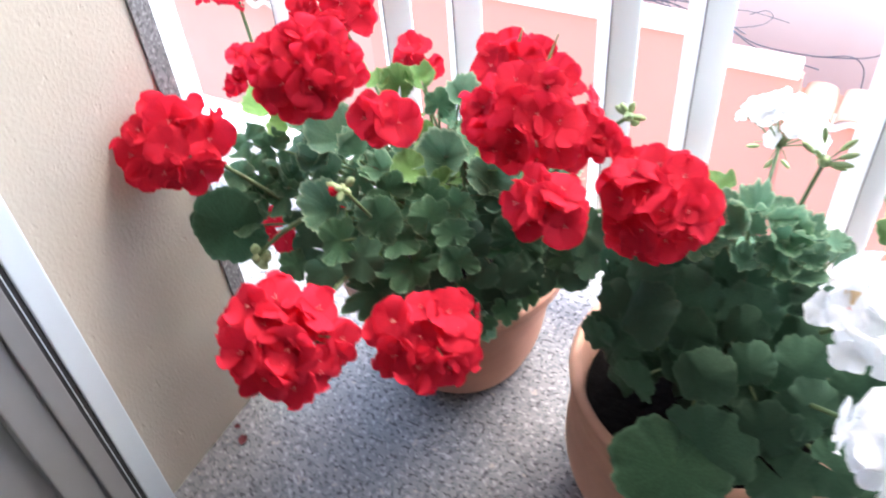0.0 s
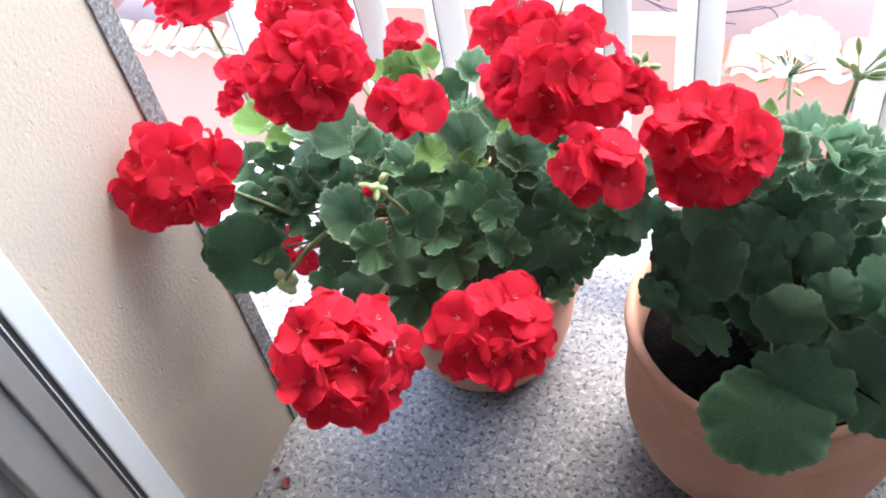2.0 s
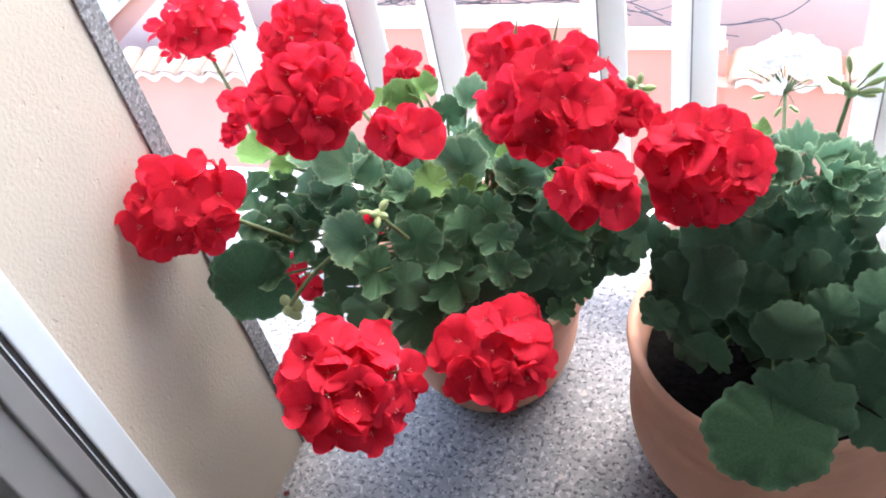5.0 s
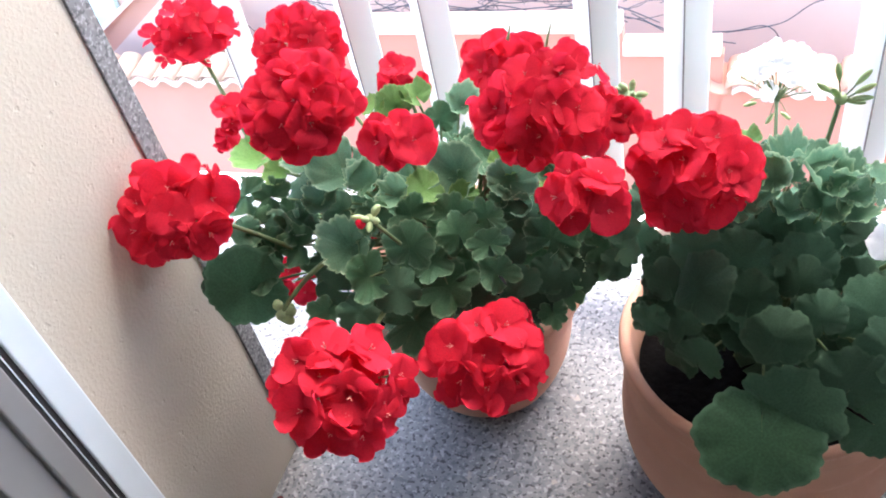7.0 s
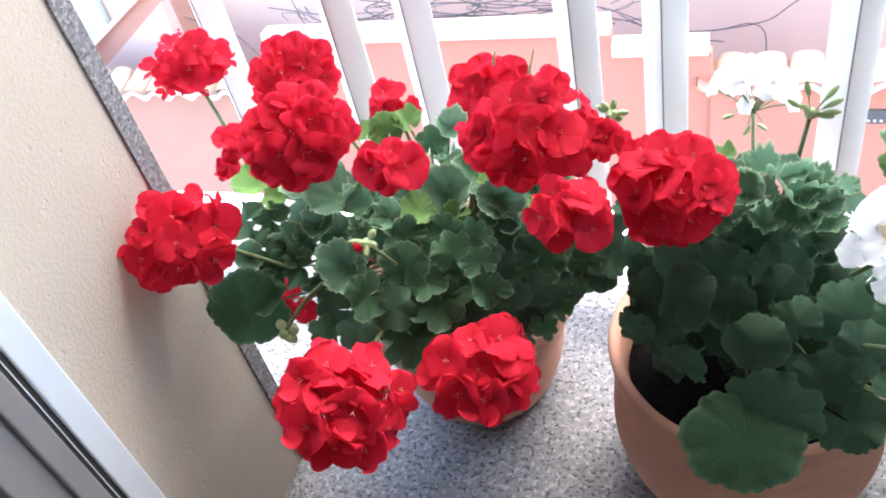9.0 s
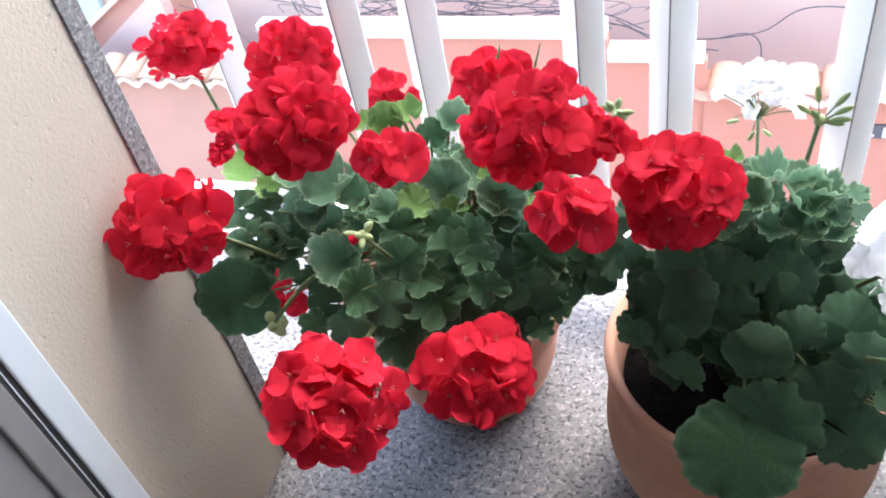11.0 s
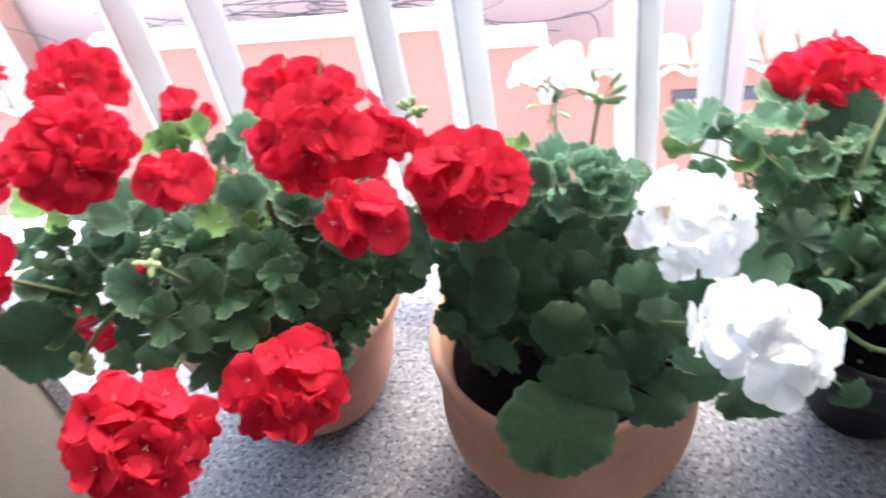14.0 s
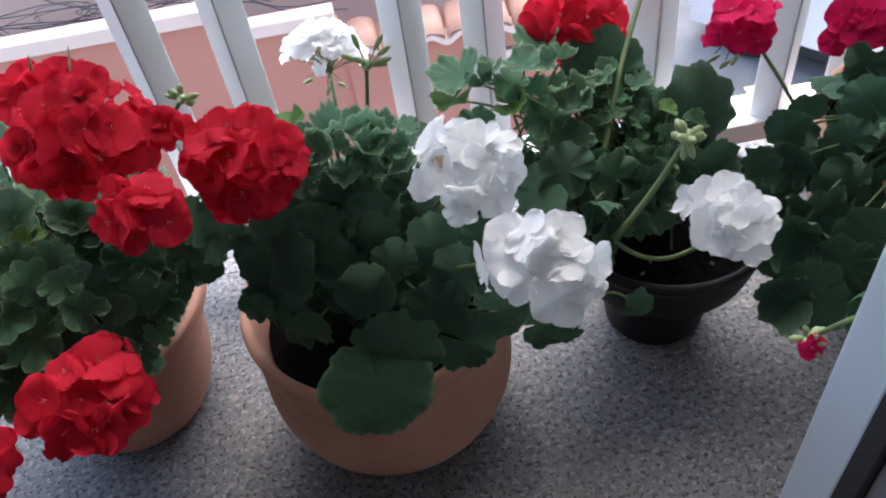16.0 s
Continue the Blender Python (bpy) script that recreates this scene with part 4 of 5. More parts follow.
flower_head(red_plant, "red", Vector((-0.233, 0.857, 0.508)) - OFF_A, 0.023, R_A, (0.14, -0.80, 0.59), [(-0.05, 0.14, 0.039), (-0.38, -0.40, 0.028), (0.52, -0.19, 0.031), (-0.36, 0.55, 0.028)], back=0, seed=7, label="small open head of a few red flowers")
flower_head(red_plant, "red", Vector((-0.168, 0.831, 0.469)) - OFF_A, 0.061, R_A, (0.06, -0.77, 0.64), [(-0.45, 0.46, 0.050), (-0.09, 0.65, 0.047), (0.32, 0.55, 0.050), (0.65, 0.19, 0.050), (0.75, -0.17, 0.045), (-0.59, 0.01, 0.047), (-0.14, 0.19, 0.050), (0.12, -0.08, 0.047), (0.48, 0.01, 0.042), (0.23, -0.54, 0.050), (-0.14, -0.45, 0.045), (-0.45, -0.65, 0.047), (-0.61, -0.35, 0.039), (-0.85, 0.23, 0.039), (-0.23, -0.77, 0.039), (0.12, -0.75, 0.033), (0.59, -0.43, 0.039), (0.18, 0.80, 0.033), (-0.50, 0.73, 0.033)], back=12, seed=8)
flower_head(red_plant, "red", Vector((-0.450, 0.583, 0.404)) - OFF_A, 0.066, Vector((-0.448, 0.743, 0.378)) - OFF_A, (0.43, -0.49, 0.76), [(-0.21, 0.54, 0.056), (0.40, 0.50, 0.056), (-0.62, 0.38, 0.051), (-0.86, 0.02, 0.036), (0.12, -0.16, 0.056), (-0.56, -0.33, 0.054), (-0.12, -0.62, 0.054), (-0.46, -0.62, 0.047), (0.60, -0.42, 0.052), (0.30, -0.72, 0.048), (0.05, -0.40, 0.047), (-0.32, 0.13, 0.042), (0.24, 0.18, 0.036), (0.06, 0.38, 0.032), (0.85, 0.13, 0.043), (0.84, -0.14, 0.039), (0.60, -0.27, 0.032), (-0.28, 0.87, 0.029)], back=11, seed=9, lift=(0, 0, 0.01))
flower_head(red_plant, "red", Vector((-0.335, 0.652, 0.387)) - OFF_A, 0.056, R_A, (0.27, -0.58, 0.77), [(-0.57, 0.17, 0.053), (0.33, 0.50, 0.053), (-0.03, 0.00, 0.040), (0.57, 0.19, 0.051), (0.76, -0.16, 0.043), (0.05, -0.54, 0.053), (-0.43, -0.43, 0.051), (-0.64, -0.64, 0.037), (0.24, -0.71, 0.043), (0.89, -0.33, 0.032), (0.52, -0.45, 0.043), (-0.89, -0.05, 0.037), (-0.92, 0.21, 0.027), (-0.14, 0.50, 0.043), (0.81, 0.60, 0.029), (0.52, 0.76, 0.032)], back=11, seed=10)
flower_head(red_plant, "red", Vector((-0.432, 0.772, 0.539)) - OFF_A, 0.032, R_A, (0.39, -0.72, 0.57), [(0.50, -0.05, 0.052), (-0.58, -0.05, 0.048), (-0.70, 0.42, 0.029), (0.05, 0.42, 0.032), (-0.12, -0.53, 0.032)], back=0, seed=11, label="small open head of a few red flowers")
flower_head(red_plant, "red", Vector((-0.259, 0.761, 0.494)) - OFF_A, 0.039, R_A, (0.18, -0.74, 0.65), [(-0.60, -0.03, 0.052), (0.60, -0.40, 0.049), (0.37, 0.43, 0.049), (-0.27, 0.60, 0.039), (-0.27, -0.53, 0.036), (0.13, -0.20, 0.028), (0.87, 0.13, 0.031), (0.10, 0.12, 0.044)], back=2, seed=12, label="small open head of a few red flowers")
flower_head(red_plant, "red", Vector((-0.511, 0.970, 0.478)) - OFF_A, 0.028, R_A, (0.39, -0.77, 0.51), [(-0.48, 0.45, 0.034), (0.10, 0.48, 0.034), (0.79, -0.36, 0.035), (-0.64, -0.26, 0.037), (0.00, -0.40, 0.034)], back=0, seed=13, tilt=(0, 0, 0.3), label="small open head of a few red flowers")
flower_head(red_plant, "red", Vector((-0.597, 0.762, 0.338)) - OFF_A, 0.026, R_A, (0.4, -0.6, 0.7), [(-0.5, 0.4, 0.034), (0.3, -0.6, 0.036), (-0.6, -0.3, 0.032), (0.7, 0.5, 0.030)], back=0, seed=21, label="small open head of a few red flowers")
bud_head(red_plant, Vector((-0.437, 0.693, 0.509)) - OFF_A, Vector((-0.425, 0.712, 0.462)) - OFF_A, 0.012, 6, tip="red", tip_size=0.010, lift=(0, 0, 0), way=(0.2, -0.3, 0.7), thick=0.0017, plump=0.95, label="green buds with one opening red")
bud_head(red_plant, Vector((-0.577, 0.689, 0.364)) - OFF_A, Vector((-0.530, 0.735, 0.405)) - OFF_A, 0.012, 6, lift=(0, 0, 0.012), way=(0, -0.2, -0.8), plump=1.7)
bud_head(red_plant, Vector((-0.250, 0.985, 0.450)) - OFF_A, R_A, 0.014, 9)
for foot, tip in ((Vector((-0.326, 0.926, 0.537)) - OFF_A, Vector((-0.317, 0.932, 0.569)) - OFF_A), (Vector((-0.372, 0.956, 0.536)) - OFF_A, Vector((-0.368, 0.958, 0.552)) - OFF_A)):
    part("pistil", tube(bmesh.new(), arc(foot, tip, (0, 0, 0), 4), 0.0022, 0.0006, 6), BUD, red_plant, "pale pointed seed pistil", smooth=True)
for k in range(5):
    a = 1.2 * k
    part("woody_stem", tube(bmesh.new(), arc((0.02 * math.cos(a), 0.02 * math.sin(a), 0.18), (0.07 * math.cos(a), 0.06 * math.sin(a) - 0.06, 0.42), (0.01, 0, 0.02), 6), 0.006, 0.004, 7), BROWN_STEM, red_plant, "woody brown stem" if k == 0 else "", smooth=True)

# white geranium in the bellied terracotta pot
F = (-0.087, 0.845)
white_plant = tagged(empty("potted_geranium", (*F, 0)), "white geranium with large dark leaves in a bellied terracotta pot", "potted plant", "potted geraniums")
OFF_F = Vector((*F, 0))
pot(white_plant, [(0.108, 0.0), (0.124, 0.012), (0.148, 0.05), (0.159, 0.095), (0.158, 0.14), (0.151, 0.160), (0.1565, 0.171), (0.150, 0.184), (0.149, 0.197), (0.157, 0.207), (0.1545, 0.221), (0.160, 0.234)], TERRACOTTA)
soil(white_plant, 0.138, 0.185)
R_F = Vector((0, 0.02, 0.20))
foliage(white_plant, (0.01, 0.03, 0.28), (0.12, 0.10, 0.10), R_F, 75, 0.060, 5, low=-0.25, young=0.0, kind="smooth", top="smooth")
leaf_rows(white_plant, OFF_F, R_F, [(-0.205, 0.804, 0.343, 0.051), (-0.207, 0.780, 0.322, 0.038), (-0.175, 0.793, 0.335, 0.056), (-0.198, 0.816, 0.366, 0.048), (-0.217, 0.832, 0.381, 0.042)], (-0.3, -0.9, 0.4), 35, ("smooth", "broad"), loose=0.15, out=0.4)
leaf_rows(white_plant, OFF_F, R_F, [(-0.212, 0.818, 0.318, 0.052), (-0.206, 0.798, 0.298, 0.052), (-0.204, 0.843, 0.345, 0.055), (-0.212, 0.822, 0.276, 0.046)], (-0.5, -0.9, 0.25), 36, ("smooth",), loose=0.15, out=0.3)
leaf_rows(white_plant, OFF_F, R_F, [(0.051, 0.812, 0.317, 0.060), (0.052, 0.775, 0.312, 0.060), (0.049, 0.847, 0.308, 0.060)], (0.2, -0.8, 0.5), 38, ("broad", "smooth"), loose=0.15)
leaf_rows(white_plant, OFF_F, R_F, [(-0.168, 0.782, 0.301, 0.056), (-0.153, 0.752, 0.292, 0.056)], (-0.4, -1.0, 0.05), 39, ("smooth",), loose=0.08, out=0.2)
leaf_rows(white_plant, OFF_F, R_F, [(-0.190, 0.785, 0.285, 0.050), (-0.175, 0.772, 0.268, 0.052)], (-0.6, -0.9, 0.3), 37, ("smooth",), loose=0.1, out=0.3)
leaf_rows(white_plant, OFF_F, R_F, [(-0.117, 0.796, 0.392, 0.065), (-0.156, 0.772, 0.379, 0.070), (-0.110, 0.771, 0.369, 0.053), (-0.061, 0.797, 0.391, 0.062), (-0.067, 0.784, 0.383, 0.053), (-0.048, 0.755, 0.368, 0.050), (-0.005, 0.773, 0.363, 0.063), (-0.084, 0.736, 0.356, 0.063), (-0.015, 0.729, 0.311, 0.075), (0.050, 0.735, 0.287, 0.068), (-0.061, 0.708, 0.290, 0.086), (0.010, 0.716, 0.272, 0.071), (-0.163, 0.803, 0.398, 0.054), (-0.187, 0.791, 0.361, 0.049), (0.013, 0.753, 0.336, 0.060)], (0.0, -0.75, 0.6), 15, ("broad", "smooth", "broad"), loose=0.15, grow=1.04)
leaf_rows(white_plant, OFF_F, R_F, [(-0.176, 0.775, 0.325, 0.056), (-0.203, 0.773, 0.322, 0.041), (-0.204, 0.806, 0.339, 0.039), (-0.184, 0.817, 0.375, 0.044), (-0.175, 0.843, 0.405, 0.049), (-0.145, 0.840, 0.406, 0.055), (-0.102, 0.835, 0.405, 0.060), (-0.068, 0.835, 0.400, 0.043), (-0.016, 0.808, 0.371, 0.049), (-0.010, 0.837, 0.398, 0.049), (-0.027, 0.835, 0.396, 0.046), (-0.095, 0.817, 0.384, 0.046), (-0.126, 0.832, 0.401, 0.046)], (0.0, -0.75, 0.6), 16, ("smooth", "broad"), loose=0.15, out=0.6)
leaf_rows(white_plant, OFF_F, R_F, [(-0.088, 0.864, 0.465, 0.045), (-0.065, 0.867, 0.463, 0.041), (-0.099, 0.839, 0.459, 0.044), (-0.082, 0.849, 0.450, 0.035), (-0.057, 0.854, 0.447, 0.052), (-0.032, 0.848, 0.440, 0.041), (-0.037, 0.860, 0.454, 0.035), (-0.012, 0.860, 0.454, 0.028), (-0.116, 0.833, 0.453, 0.034), (-0.104, 0.829, 0.448, 0.034), (-0.053, 0.838, 0.430, 0.041), (-0.114, 0.865, 0.461, 0.034), (-0.029, 0.835, 0.426, 0.041), (-0.069, 0.840, 0.435, 0.034), (-0.126, 0.830, 0.434, 0.039), (-0.082, 0.830, 0.428, 0.039)], (0.0, -0.25, 1.0), 17, ("curled", "bowl"), loose=0.25)
leaf_rows(white_plant, OFF_F, R_F, [(-0.129, 0.895, 0.457, 0.039)], (0.0, -0.5, 0.9), 18, ("young",), loose=0.1)
leaf_rows(white_plant, OFF_F, R_F, [(-0.088, 0.684, 0.268, 0.114)], (0.0, -0.5, 0.9), 28, ("round",), loose=0.05)
leaf_rows(white_plant, OFF_F, R_F, [(0.10, 0.78, 0.19, 0.065), (0.13, 0.80, 0.17, 0.07), (-0.15, 0.95, 0.40, 0.045), (-0.10, 0.95, 0.41, 0.045), (-0.05, 0.95, 0.40, 0.05), (0.0, 0.92, 0.39, 0.05)], (0.0, -0.4, 0.9), 29, ("smooth",))
flower_head(white_plant, "white", Vector((0.041, 0.788, 0.448)) - OFF_F, 0.056, R_F, (-0.20, -0.72, 0.66), [(-0.65, 0.59, 0.051), (0.09, 0.45, 0.054), (0.73, 0.45, 0.040), (0.81, -0.03, 0.045), (-0.03, -0.46, 0.054), (0.54, -0.46, 0.059), (-0.43, -0.03, 0.048), (-0.90, -0.27, 0.040), (0.18, 0.02, 0.050), (-0.95, 0.30, 0.032), (-0.22, 0.69, 0.037), (0.40, 0.59, 0.035), (-0.17, -0.81, 0.040)], up=(0.16, 0.72, 0.67), back=3, seed=31, stained=6)
flower_head(white_plant, "white", Vector((0.085, 0.661, 0.443)) - OFF_F, 0.062, R_F, (-0.28, -0.62, 0.73), [(-0.94, -0.03, 0.051), (-0.51, 0.39, 0.046), (-0.38, 0.00, 0.053), (-0.16, 0.38, 0.053), (0.31, 0.38, 0.051), (0.41, 0.05, 0.053), (0.12, 0.05, 0.044), (-0.31, -0.34, 0.039), (-0.55, -0.25, 0.036), (0.28, -0.52, 0.061), (0.78, -0.02, 0.044), (0.78, -0.37, 0.029), (0.56, -0.33, 0.029), (0.00, -0.73, 0.022)], up=(0.16, 0.72, 0.67), back=4, seed=32, stained=1)
flower_head(white_plant, "white", Vector((-0.096, 1.120, 0.396)) - OFF_F, 0.050, R_F, (0.0, -0.77, 0.64), [(-0.85, 0.0, 0.034), (-0.55, 0.22, 0.036), (-0.25, 0.42, 0.036), (0.08, 0.50, 0.036), (0.40, 0.42, 0.036), (0.70, 0.22, 0.036), (1.0, -0.02, 0.034), (-1.05, -0.28, 0.028), (-0.60, -0.10, 0.034), (-0.30, 0.08, 0.034), (0.05, 0.12, 0.034), (0.38, 0.05, 0.034), (0.68, -0.12, 0.034), (1.12, -0.30, 0.028), (-0.40, -0.22, 0.028), (0.30, -0.20, 0.028)], up=(0.19, 0.72, 0.66), back=5, seed=30, hub=Vector((-0.0955, 1.120, 0.357)) - OFF_F, tilt=(0, 0, 1.1), droop=((-0.030, 0.0, -0.002), (-0.006, -0.01, -0.016), (0.012, 0.0, -0.018)))
bud_head(white_plant, Vector((-0.041, 0.965, 0.464)) - OFF_F, R_F, 0.015, 0, spikes=((-0.006, 0.033), (0.017, 0.025), (-0.017, 0.017), (0.020, 0.014), (0.018, 0.006), (-0.006, 0.012), (0.012, 0.0)))

# geranium in the black plastic pot
C = (0.295, 0.91)
black_plant = tagged(empty("potted_geranium", (*C, 0)), "leafy geranium with white and red blooms in a black plastic pot", "potted plant", "potted geraniums")
OFF_C = Vector((*C, 0))
pot(black_plant, [(0.066, 0.0), (0.070, 0.008), (0.074, 0.06), (0.080, 0.11), (0.092, 0.142), (0.118, 0.172), (0.133, 0.190), (0.139, 0.200), (0.140, 0.210)], BLACK_PLASTIC, 0.009)
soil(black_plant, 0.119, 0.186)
for x, y, turn in ((-0.055, -0.085, 0.3), (-0.040, -0.068, 1.4), (0.03, -0.09, 2.2)):
    grain = part("perlite_grain", block((-0.0025, -0.0015, -0.001), (0.0025, 0.0015, 0.002), 0.0006), GRANITE_TRIM, black_plant, "white grain of perlite")
    grain.location, grain.rotation_euler = (x, y, 0.190), (0, 0, turn)
R_C = Vector((-0.03, 0.01, 0.19))
foliage(black_plant, (-0.07, 0.02, 0.28), (0.12, 0.09, 0.11), R_C, 150, 0.042, 7, low=-0.4, lean=(0, -0.15, 0.7), young=0.03, top="ruffled")
leaf_rows(black_plant, OFF_C, Vector((0.13, 0.96, 0.32)) - OFF_C, [(0.054, 0.910, 0.470, 0.064), (0.127, 0.947, 0.439, 0.054), (0.104, 0.901, 0.425, 0.040), (0.208, 0.947, 0.394, 0.052), (0.209, 0.923, 0.345, 0.045), (0.045, 0.902, 0.445, 0.046), (0.261, 0.946, 0.383, 0.032)], (0.0, -0.3, 0.9), 41, ("bowl", "bowl", "young"), loose=0.3)
leaf_rows(black_plant, OFF_C, Vector((0.13, 0.96, 0.32)) - OFF_C, [(0.074, 0.890, 0.467, 0.034), (0.164, 1.018, 0.410, 0.057), (0.160, 0.973, 0.414, 0.041), (0.178, 0.979, 0.413, 0.035), (0.229, 0.954, 0.402, 0.028), (0.161, 0.946, 0.397, 0.034), (0.183, 0.929, 0.381, 0.061), (0.086, 0.904, 0.473, 0.027)], (0.0, -0.1, 1.0), 42, ("curled",), loose=0.4)
leaf_rows(black_plant, OFF_C, R_C, [(0.106, 0.906, 0.447, 0.044), (0.133, 0.926, 0.414, 0.046), (0.063, 0.891, 0.419, 0.044), (0.140, 0.908, 0.390, 0.059), (0.166, 0.889, 0.372, 0.061), (0.267, 0.934, 0.341, 0.064), (0.203, 0.846, 0.346, 0.067), (0.267, 0.913, 0.328, 0.059)], (0.0, -0.75, 0.65), 43, ("ruffled",))
leaf_rows(black_plant, OFF_C, R_C, [(0.234, 0.912, 0.313, 0.052), (0.145, 0.830, 0.382, 0.068), (0.117, 0.817, 0.373, 0.060), (0.237, 0.839, 0.324, 0.065), (0.272, 0.862, 0.321, 0.062), (0.295, 0.851, 0.316, 0.067), (0.322, 0.855, 0.325, 0.055), (0.360, 0.839, 0.330, 0.049), (0.250, 0.817, 0.307, 0.055), (0.294, 0.893, 0.333, 0.061), (0.234, 0.871, 0.324, 0.060), (0.302, 0.829, 0.292, 0.054)], (0.0, -0.8, 0.6), 44, ("crumpled", "crumpled", "smooth"), loose=0.3)
leaf_rows(black_plant, OFF_C, R_C, [(0.173, 0.805, 0.350, 0.048), (0.205, 0.800, 0.320, 0.050), (0.180, 0.785, 0.318, 0.048), (0.222, 0.815, 0.335, 0.046)], (0.1, -1.0, 0.25), 46, ("crumpled",), loose=0.3)
leaf_rows(black_plant, OFF_C, Vector((0.16, 0.775, 0.265)) - OFF_C, [(0.198, 0.731, 0.250, 0.046), (0.118, 0.726, 0.244, 0.053)], (0.2, -0.9, 0.2), 47, ("smooth",), loose=0.1)
leaf_rows(black_plant, OFF_C, R_C, [(0.228, 0.968, 0.389, 0.100), (0.333, 0.930, 0.328, 0.126)], (0.1, -1.0, 0.3), 45, ("broad",), loose=0.08, grow=1.05)
flower_head(black_plant, "white", Vector((0.290, 0.741, 0.356)) - OFF_C, 0.054, Vector((0.184, 0.770, 0.323)) - OFF_C, (-0.44, -0.58, 0.68), [(-0.70, 0.42, 0.048), (-0.37, 0.59, 0.042), (0.04, 0.64, 0.048), (0.41, 0.48, 0.036), (-0.14, -0.11, 0.060), (0.38, -0.11, 0.051), (0.66, -0.06, 0.048), (0.47, -0.50, 0.048), (0.02, -0.42, 0.042), (0.80, 0.31, 0.030), (0.22, 0.22, 0.048), (-0.42, -0.17, 0.036)], up=(0.19, 0.72, 0.66), back=3, seed=41, lift=(0.0, 0.0, -0.085))
flower_head(black_plant, "red", Vector((0.215, 1.051, 0.416)) - OFF_C, 0.066, R_C, (-0.31, -0.79, 0.53), [(-0.65, 0.02, 0.057), (-0.22, 0.13, 0.064), (0.27, 0.02, 0.064), (0.71, 0.02, 0.054), (-0.11, -0.36, 0.057), (0.43, -0.30, 0.057), (-0.60, -0.36, 0.043), (-0.22, -0.65, 0.043), (0.82, -0.30, 0.036), (-0.87, -0.20, 0.036)], up=(0.19, 0.72, 0.66), back=16, seed=42)
bud_head(black_plant, Vector((0.261, 0.799, 0.424)) - OFF_C, Vector((0.182, 0.772, 0.325)) - OFF_C, 0.016, 12, lift=(0.006, 0, -0.008), thick=0.003)
bud_head(black_plant, Vector((0.325, 1.087, 0.468)) - OFF_C, Vector((0.187, 0.845, 0.335)) - OFF_C, 0.016, 10, lift=(-0.018, 0, 0.012), thick=0.003, label="faded brown seed cluster")

# crimson geranium in the far terracotta pot
G = (0.63, 0.90)
far_plant = tagged(empty("potted_geranium", (*G, 0)), "crimson geranium with hanging leaves in a terracotta pot", "potted plant", "potted geraniums")
OFF_G = Vector((*G, 0))
pot(far_plant, [(0.09, 0.0), (0.10, 0.015), (0.116, 0.08), (0.126, 0.15), (0.130, 0.20), (0.138, 0.235), (0.146, 0.26), (0.147, 0.28)], TERRACOTTA)
soil(far_plant, 0.128, 0.25)
R_G = Vector((0, 0, 0.26))
foliage(far_plant, (0.03, -0.02, 0.26), (0.18, 0.17, 0.12), R_G, 95, 0.075, 9, low=-0.95, young=0.04, kind="smooth")
leaf_rows(far_plant, OFF_G, R_G, [
    (0.47, 0.8, 0.16, 0.105), (0.48, 0.88, 0.26, 0.082), (0.51, 0.8, 0.22, 0.097), (0.52, 0.78, 0.14, 0.094), (0.54, 0.92, 0.3, 0.065),
    (0.51, 0.88, 0.35, 0.07), (0.52, 0.92, 0.37, 0.058), (0.52, 0.92, 0.28, 0.056), (0.46, 0.85, 0.16, 0.086), (0.50, 0.84, 0.25, 0.087), (0.54, 0.8, 0.32, 0.08), (0.420, 0.883, 0.326, 0.060), (0.446, 0.898, 0.325, 0.060), (0.389, 0.849, 0.308, 0.060), (0.418, 0.850, 0.309, 0.065),
    (0.370, 0.767, 0.263, 0.070), (0.391, 0.772, 0.281, 0.075), (0.404, 0.834, 0.270, 0.060), (0.423, 0.788, 0.283, 0.080), (0.465, 0.812, 0.293, 0.075), (0.485, 0.863, 0.312, 0.070), (0.387, 0.708, 0.249, 0.090), (0.429, 0.724, 0.266, 0.085), (0.462, 0.742, 0.283, 0.080), (0.440, 0.687, 0.259, 0.080), (0.429, 0.870, 0.276, 0.050), (0.457, 0.843, 0.293, 0.060), (0.524, 0.907, 0.327, 0.070), (0.366, 0.724, 0.236, 0.070)], (-0.2, -0.95, 0.45), 19, ("crumpled", "smooth"))
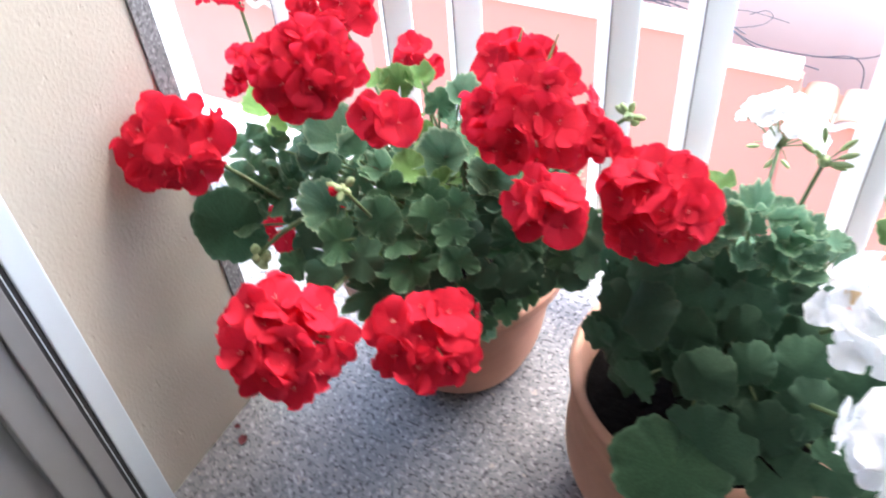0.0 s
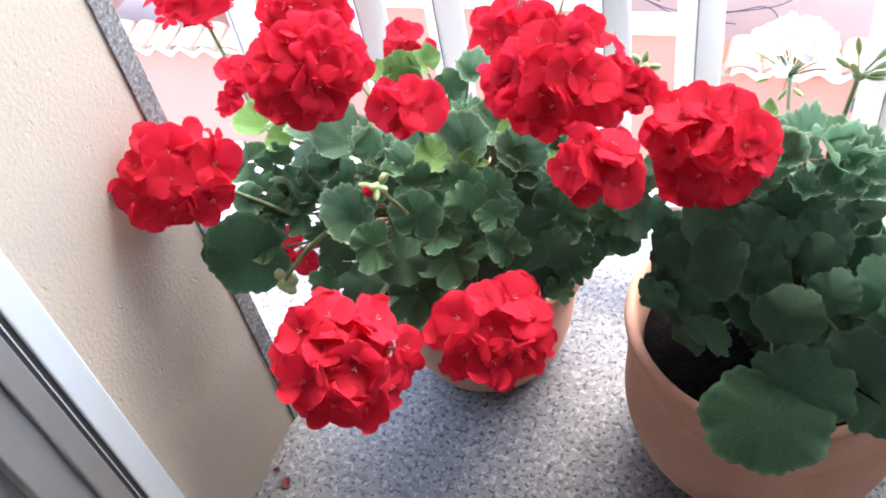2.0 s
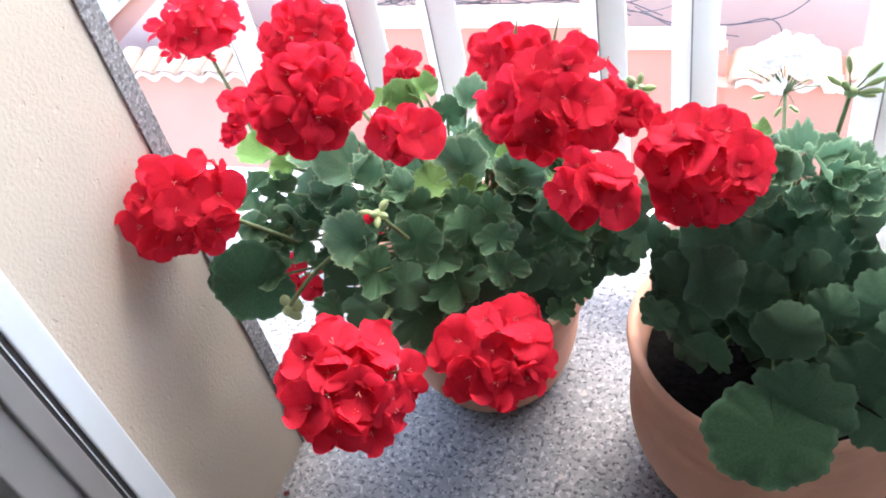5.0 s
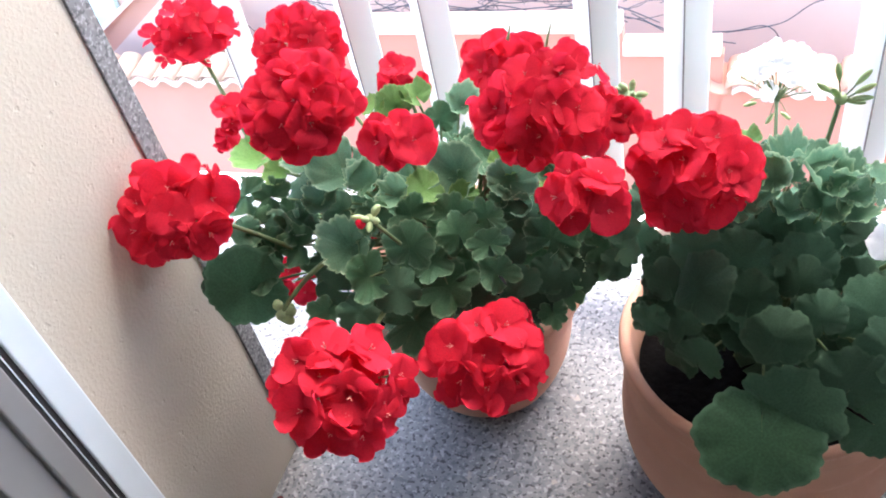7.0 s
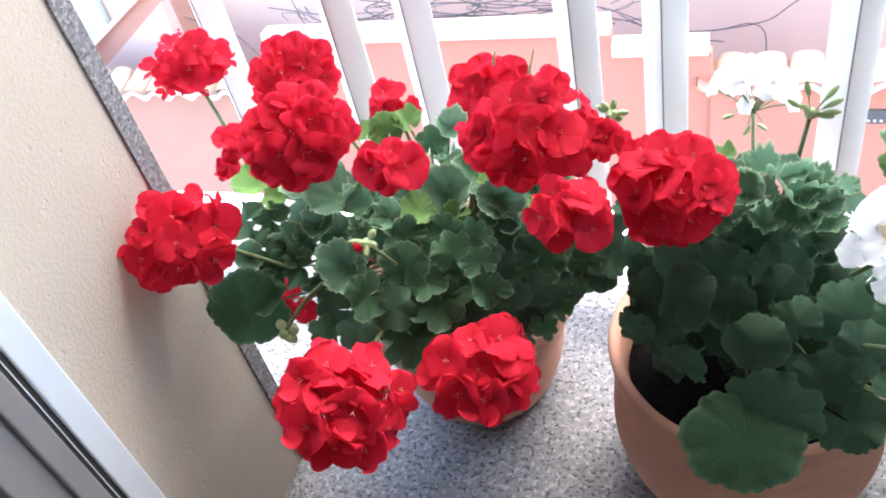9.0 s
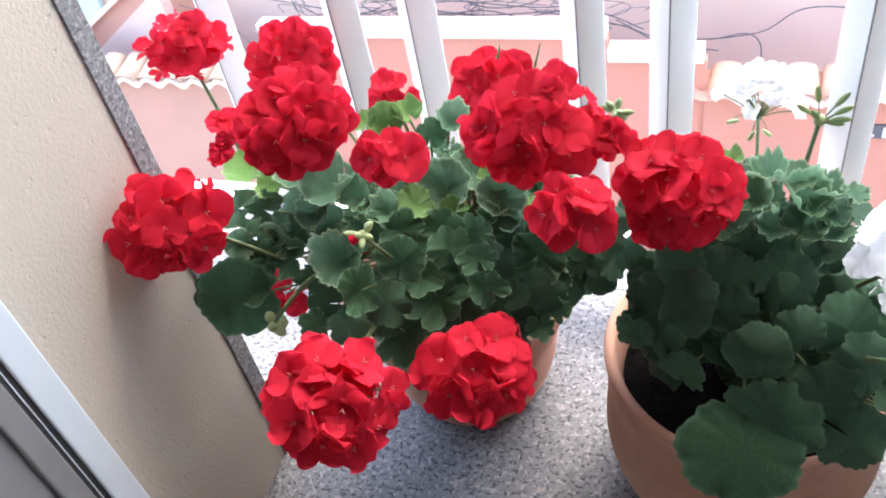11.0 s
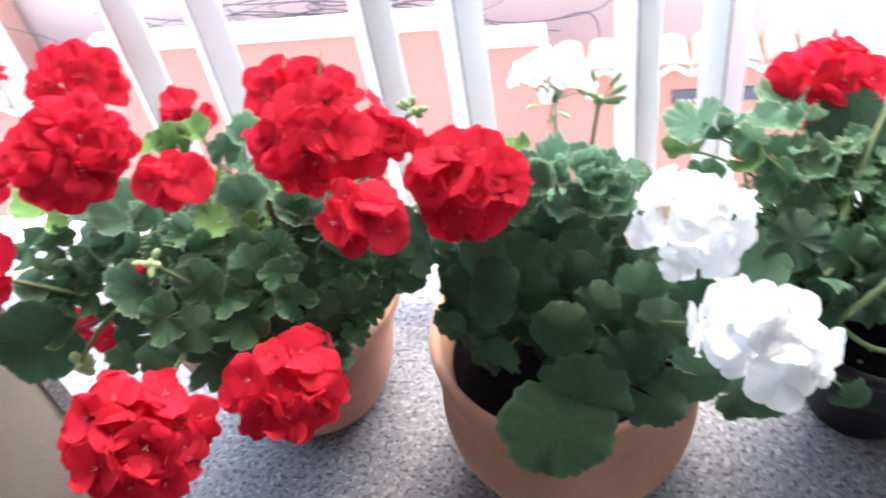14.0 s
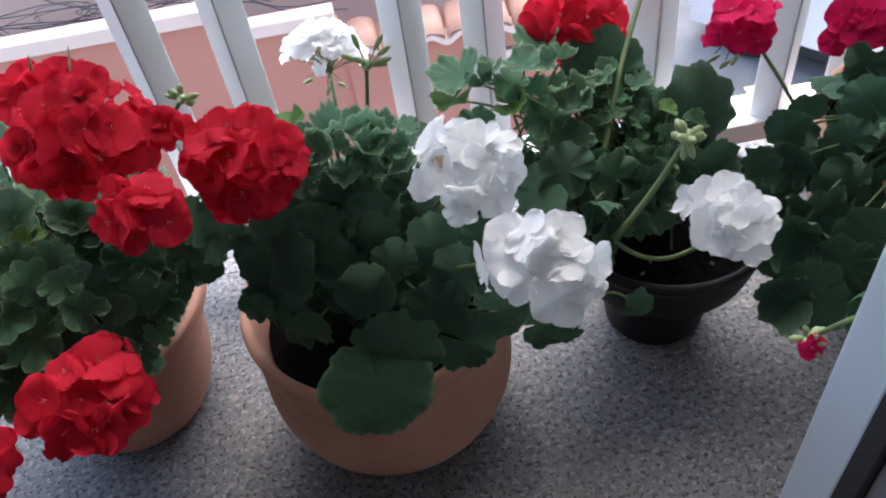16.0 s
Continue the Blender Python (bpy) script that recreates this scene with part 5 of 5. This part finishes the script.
flower_head(far_plant, "crimson", Vector((0.391, 0.979, 0.414)) - OFF_G, 0.041, Vector((-0.12, 0.0, 0.20)), (-0.47, -0.71, 0.53), [(-0.21, 0.43, 0.050), (0.48, 0.34, 0.046), (-0.03, -0.26, 0.050), (-0.64, -0.17, 0.036), (0.66, -0.17, 0.036), (-0.90, -0.29, 0.032), (0.48, -0.52, 0.036), (0.91, 0.52, 0.025)], up=(0.19, 0.72, 0.66), back=6, seed=51, buds=4, tilt=(0, 0, 0.5), droop=((-0.034, -0.01, -0.026), (-0.024, -0.02, -0.030), (-0.010, -0.015, -0.030), (0.010, -0.01, -0.024), (0.024, -0.005, -0.014)))
flower_head(far_plant, "crimson", Vector((0.543, 0.977, 0.387)) - OFF_G, 0.046, R_G, (-0.56, -0.66, 0.51), [(-0.50, 0.25, 0.046), (0.17, 0.33, 0.054), (-0.75, -0.42, 0.042), (0.00, -0.17, 0.054), (0.50, -0.08, 0.046), (-0.33, -0.08, 0.042)], up=(0.19, 0.72, 0.66), back=8, seed=52, buds=3)
bud_head(far_plant, Vector((0.330, 0.620, 0.303)) - OFF_G, Vector((0.383, 0.608, 0.349)) - OFF_G, 0.013, 12, tip="crimson", tip_size=0.030, lift=(0, 0, 0.01), label="green buds with one opening crimson")

# petals fallen on the floor by the side wall
PETAL_DRY = mat("dried dark red petal", (0.11, 0.018, 0.022), 0.85, spread=0.4, scale=80)
for x, y, size, turn in ((-0.668, 0.640, 0.016, 0.4), (-0.690, 0.655, 0.009, 2.0), (-0.40, 0.47, 0.010, 1.1)):
    bm = bmesh.new()
    rows = []
    for v in range(6):
        half = 0.42 * math.sin(math.pi * (0.08 + 0.84 * v / 5)) ** 0.7
        rows.append([bm.verts.new((half * u, v / 5 - 0.5, 0.10 + 0.22 * u * u + 0.18 * (v / 5 - 0.5) ** 2 + 0.04 * math.sin(5 * u + v))) for u in (-1, -0.5, 0, 0.5, 1)])
    for p, q in zip(rows, rows[1:]):
        for k in range(4):
            bm.faces.new((p[k], p[k + 1], q[k + 1], q[k]))
    bmesh.ops.translate(bm, verts=bm.verts, vec=(0, 0, -min(v.co.z for v in bm.verts)))
    petal = tagged(part("fallen_petal", bm, PETAL_DRY, smooth=True), "dried dark red petal fallen on the granite floor", "petal", "fallen petals")
    petal.matrix_world = Matrix.Translation((x, y, 0.0005)) @ Matrix.Rotation(turn, 4, "Z") @ Matrix.Scale(size, 4)
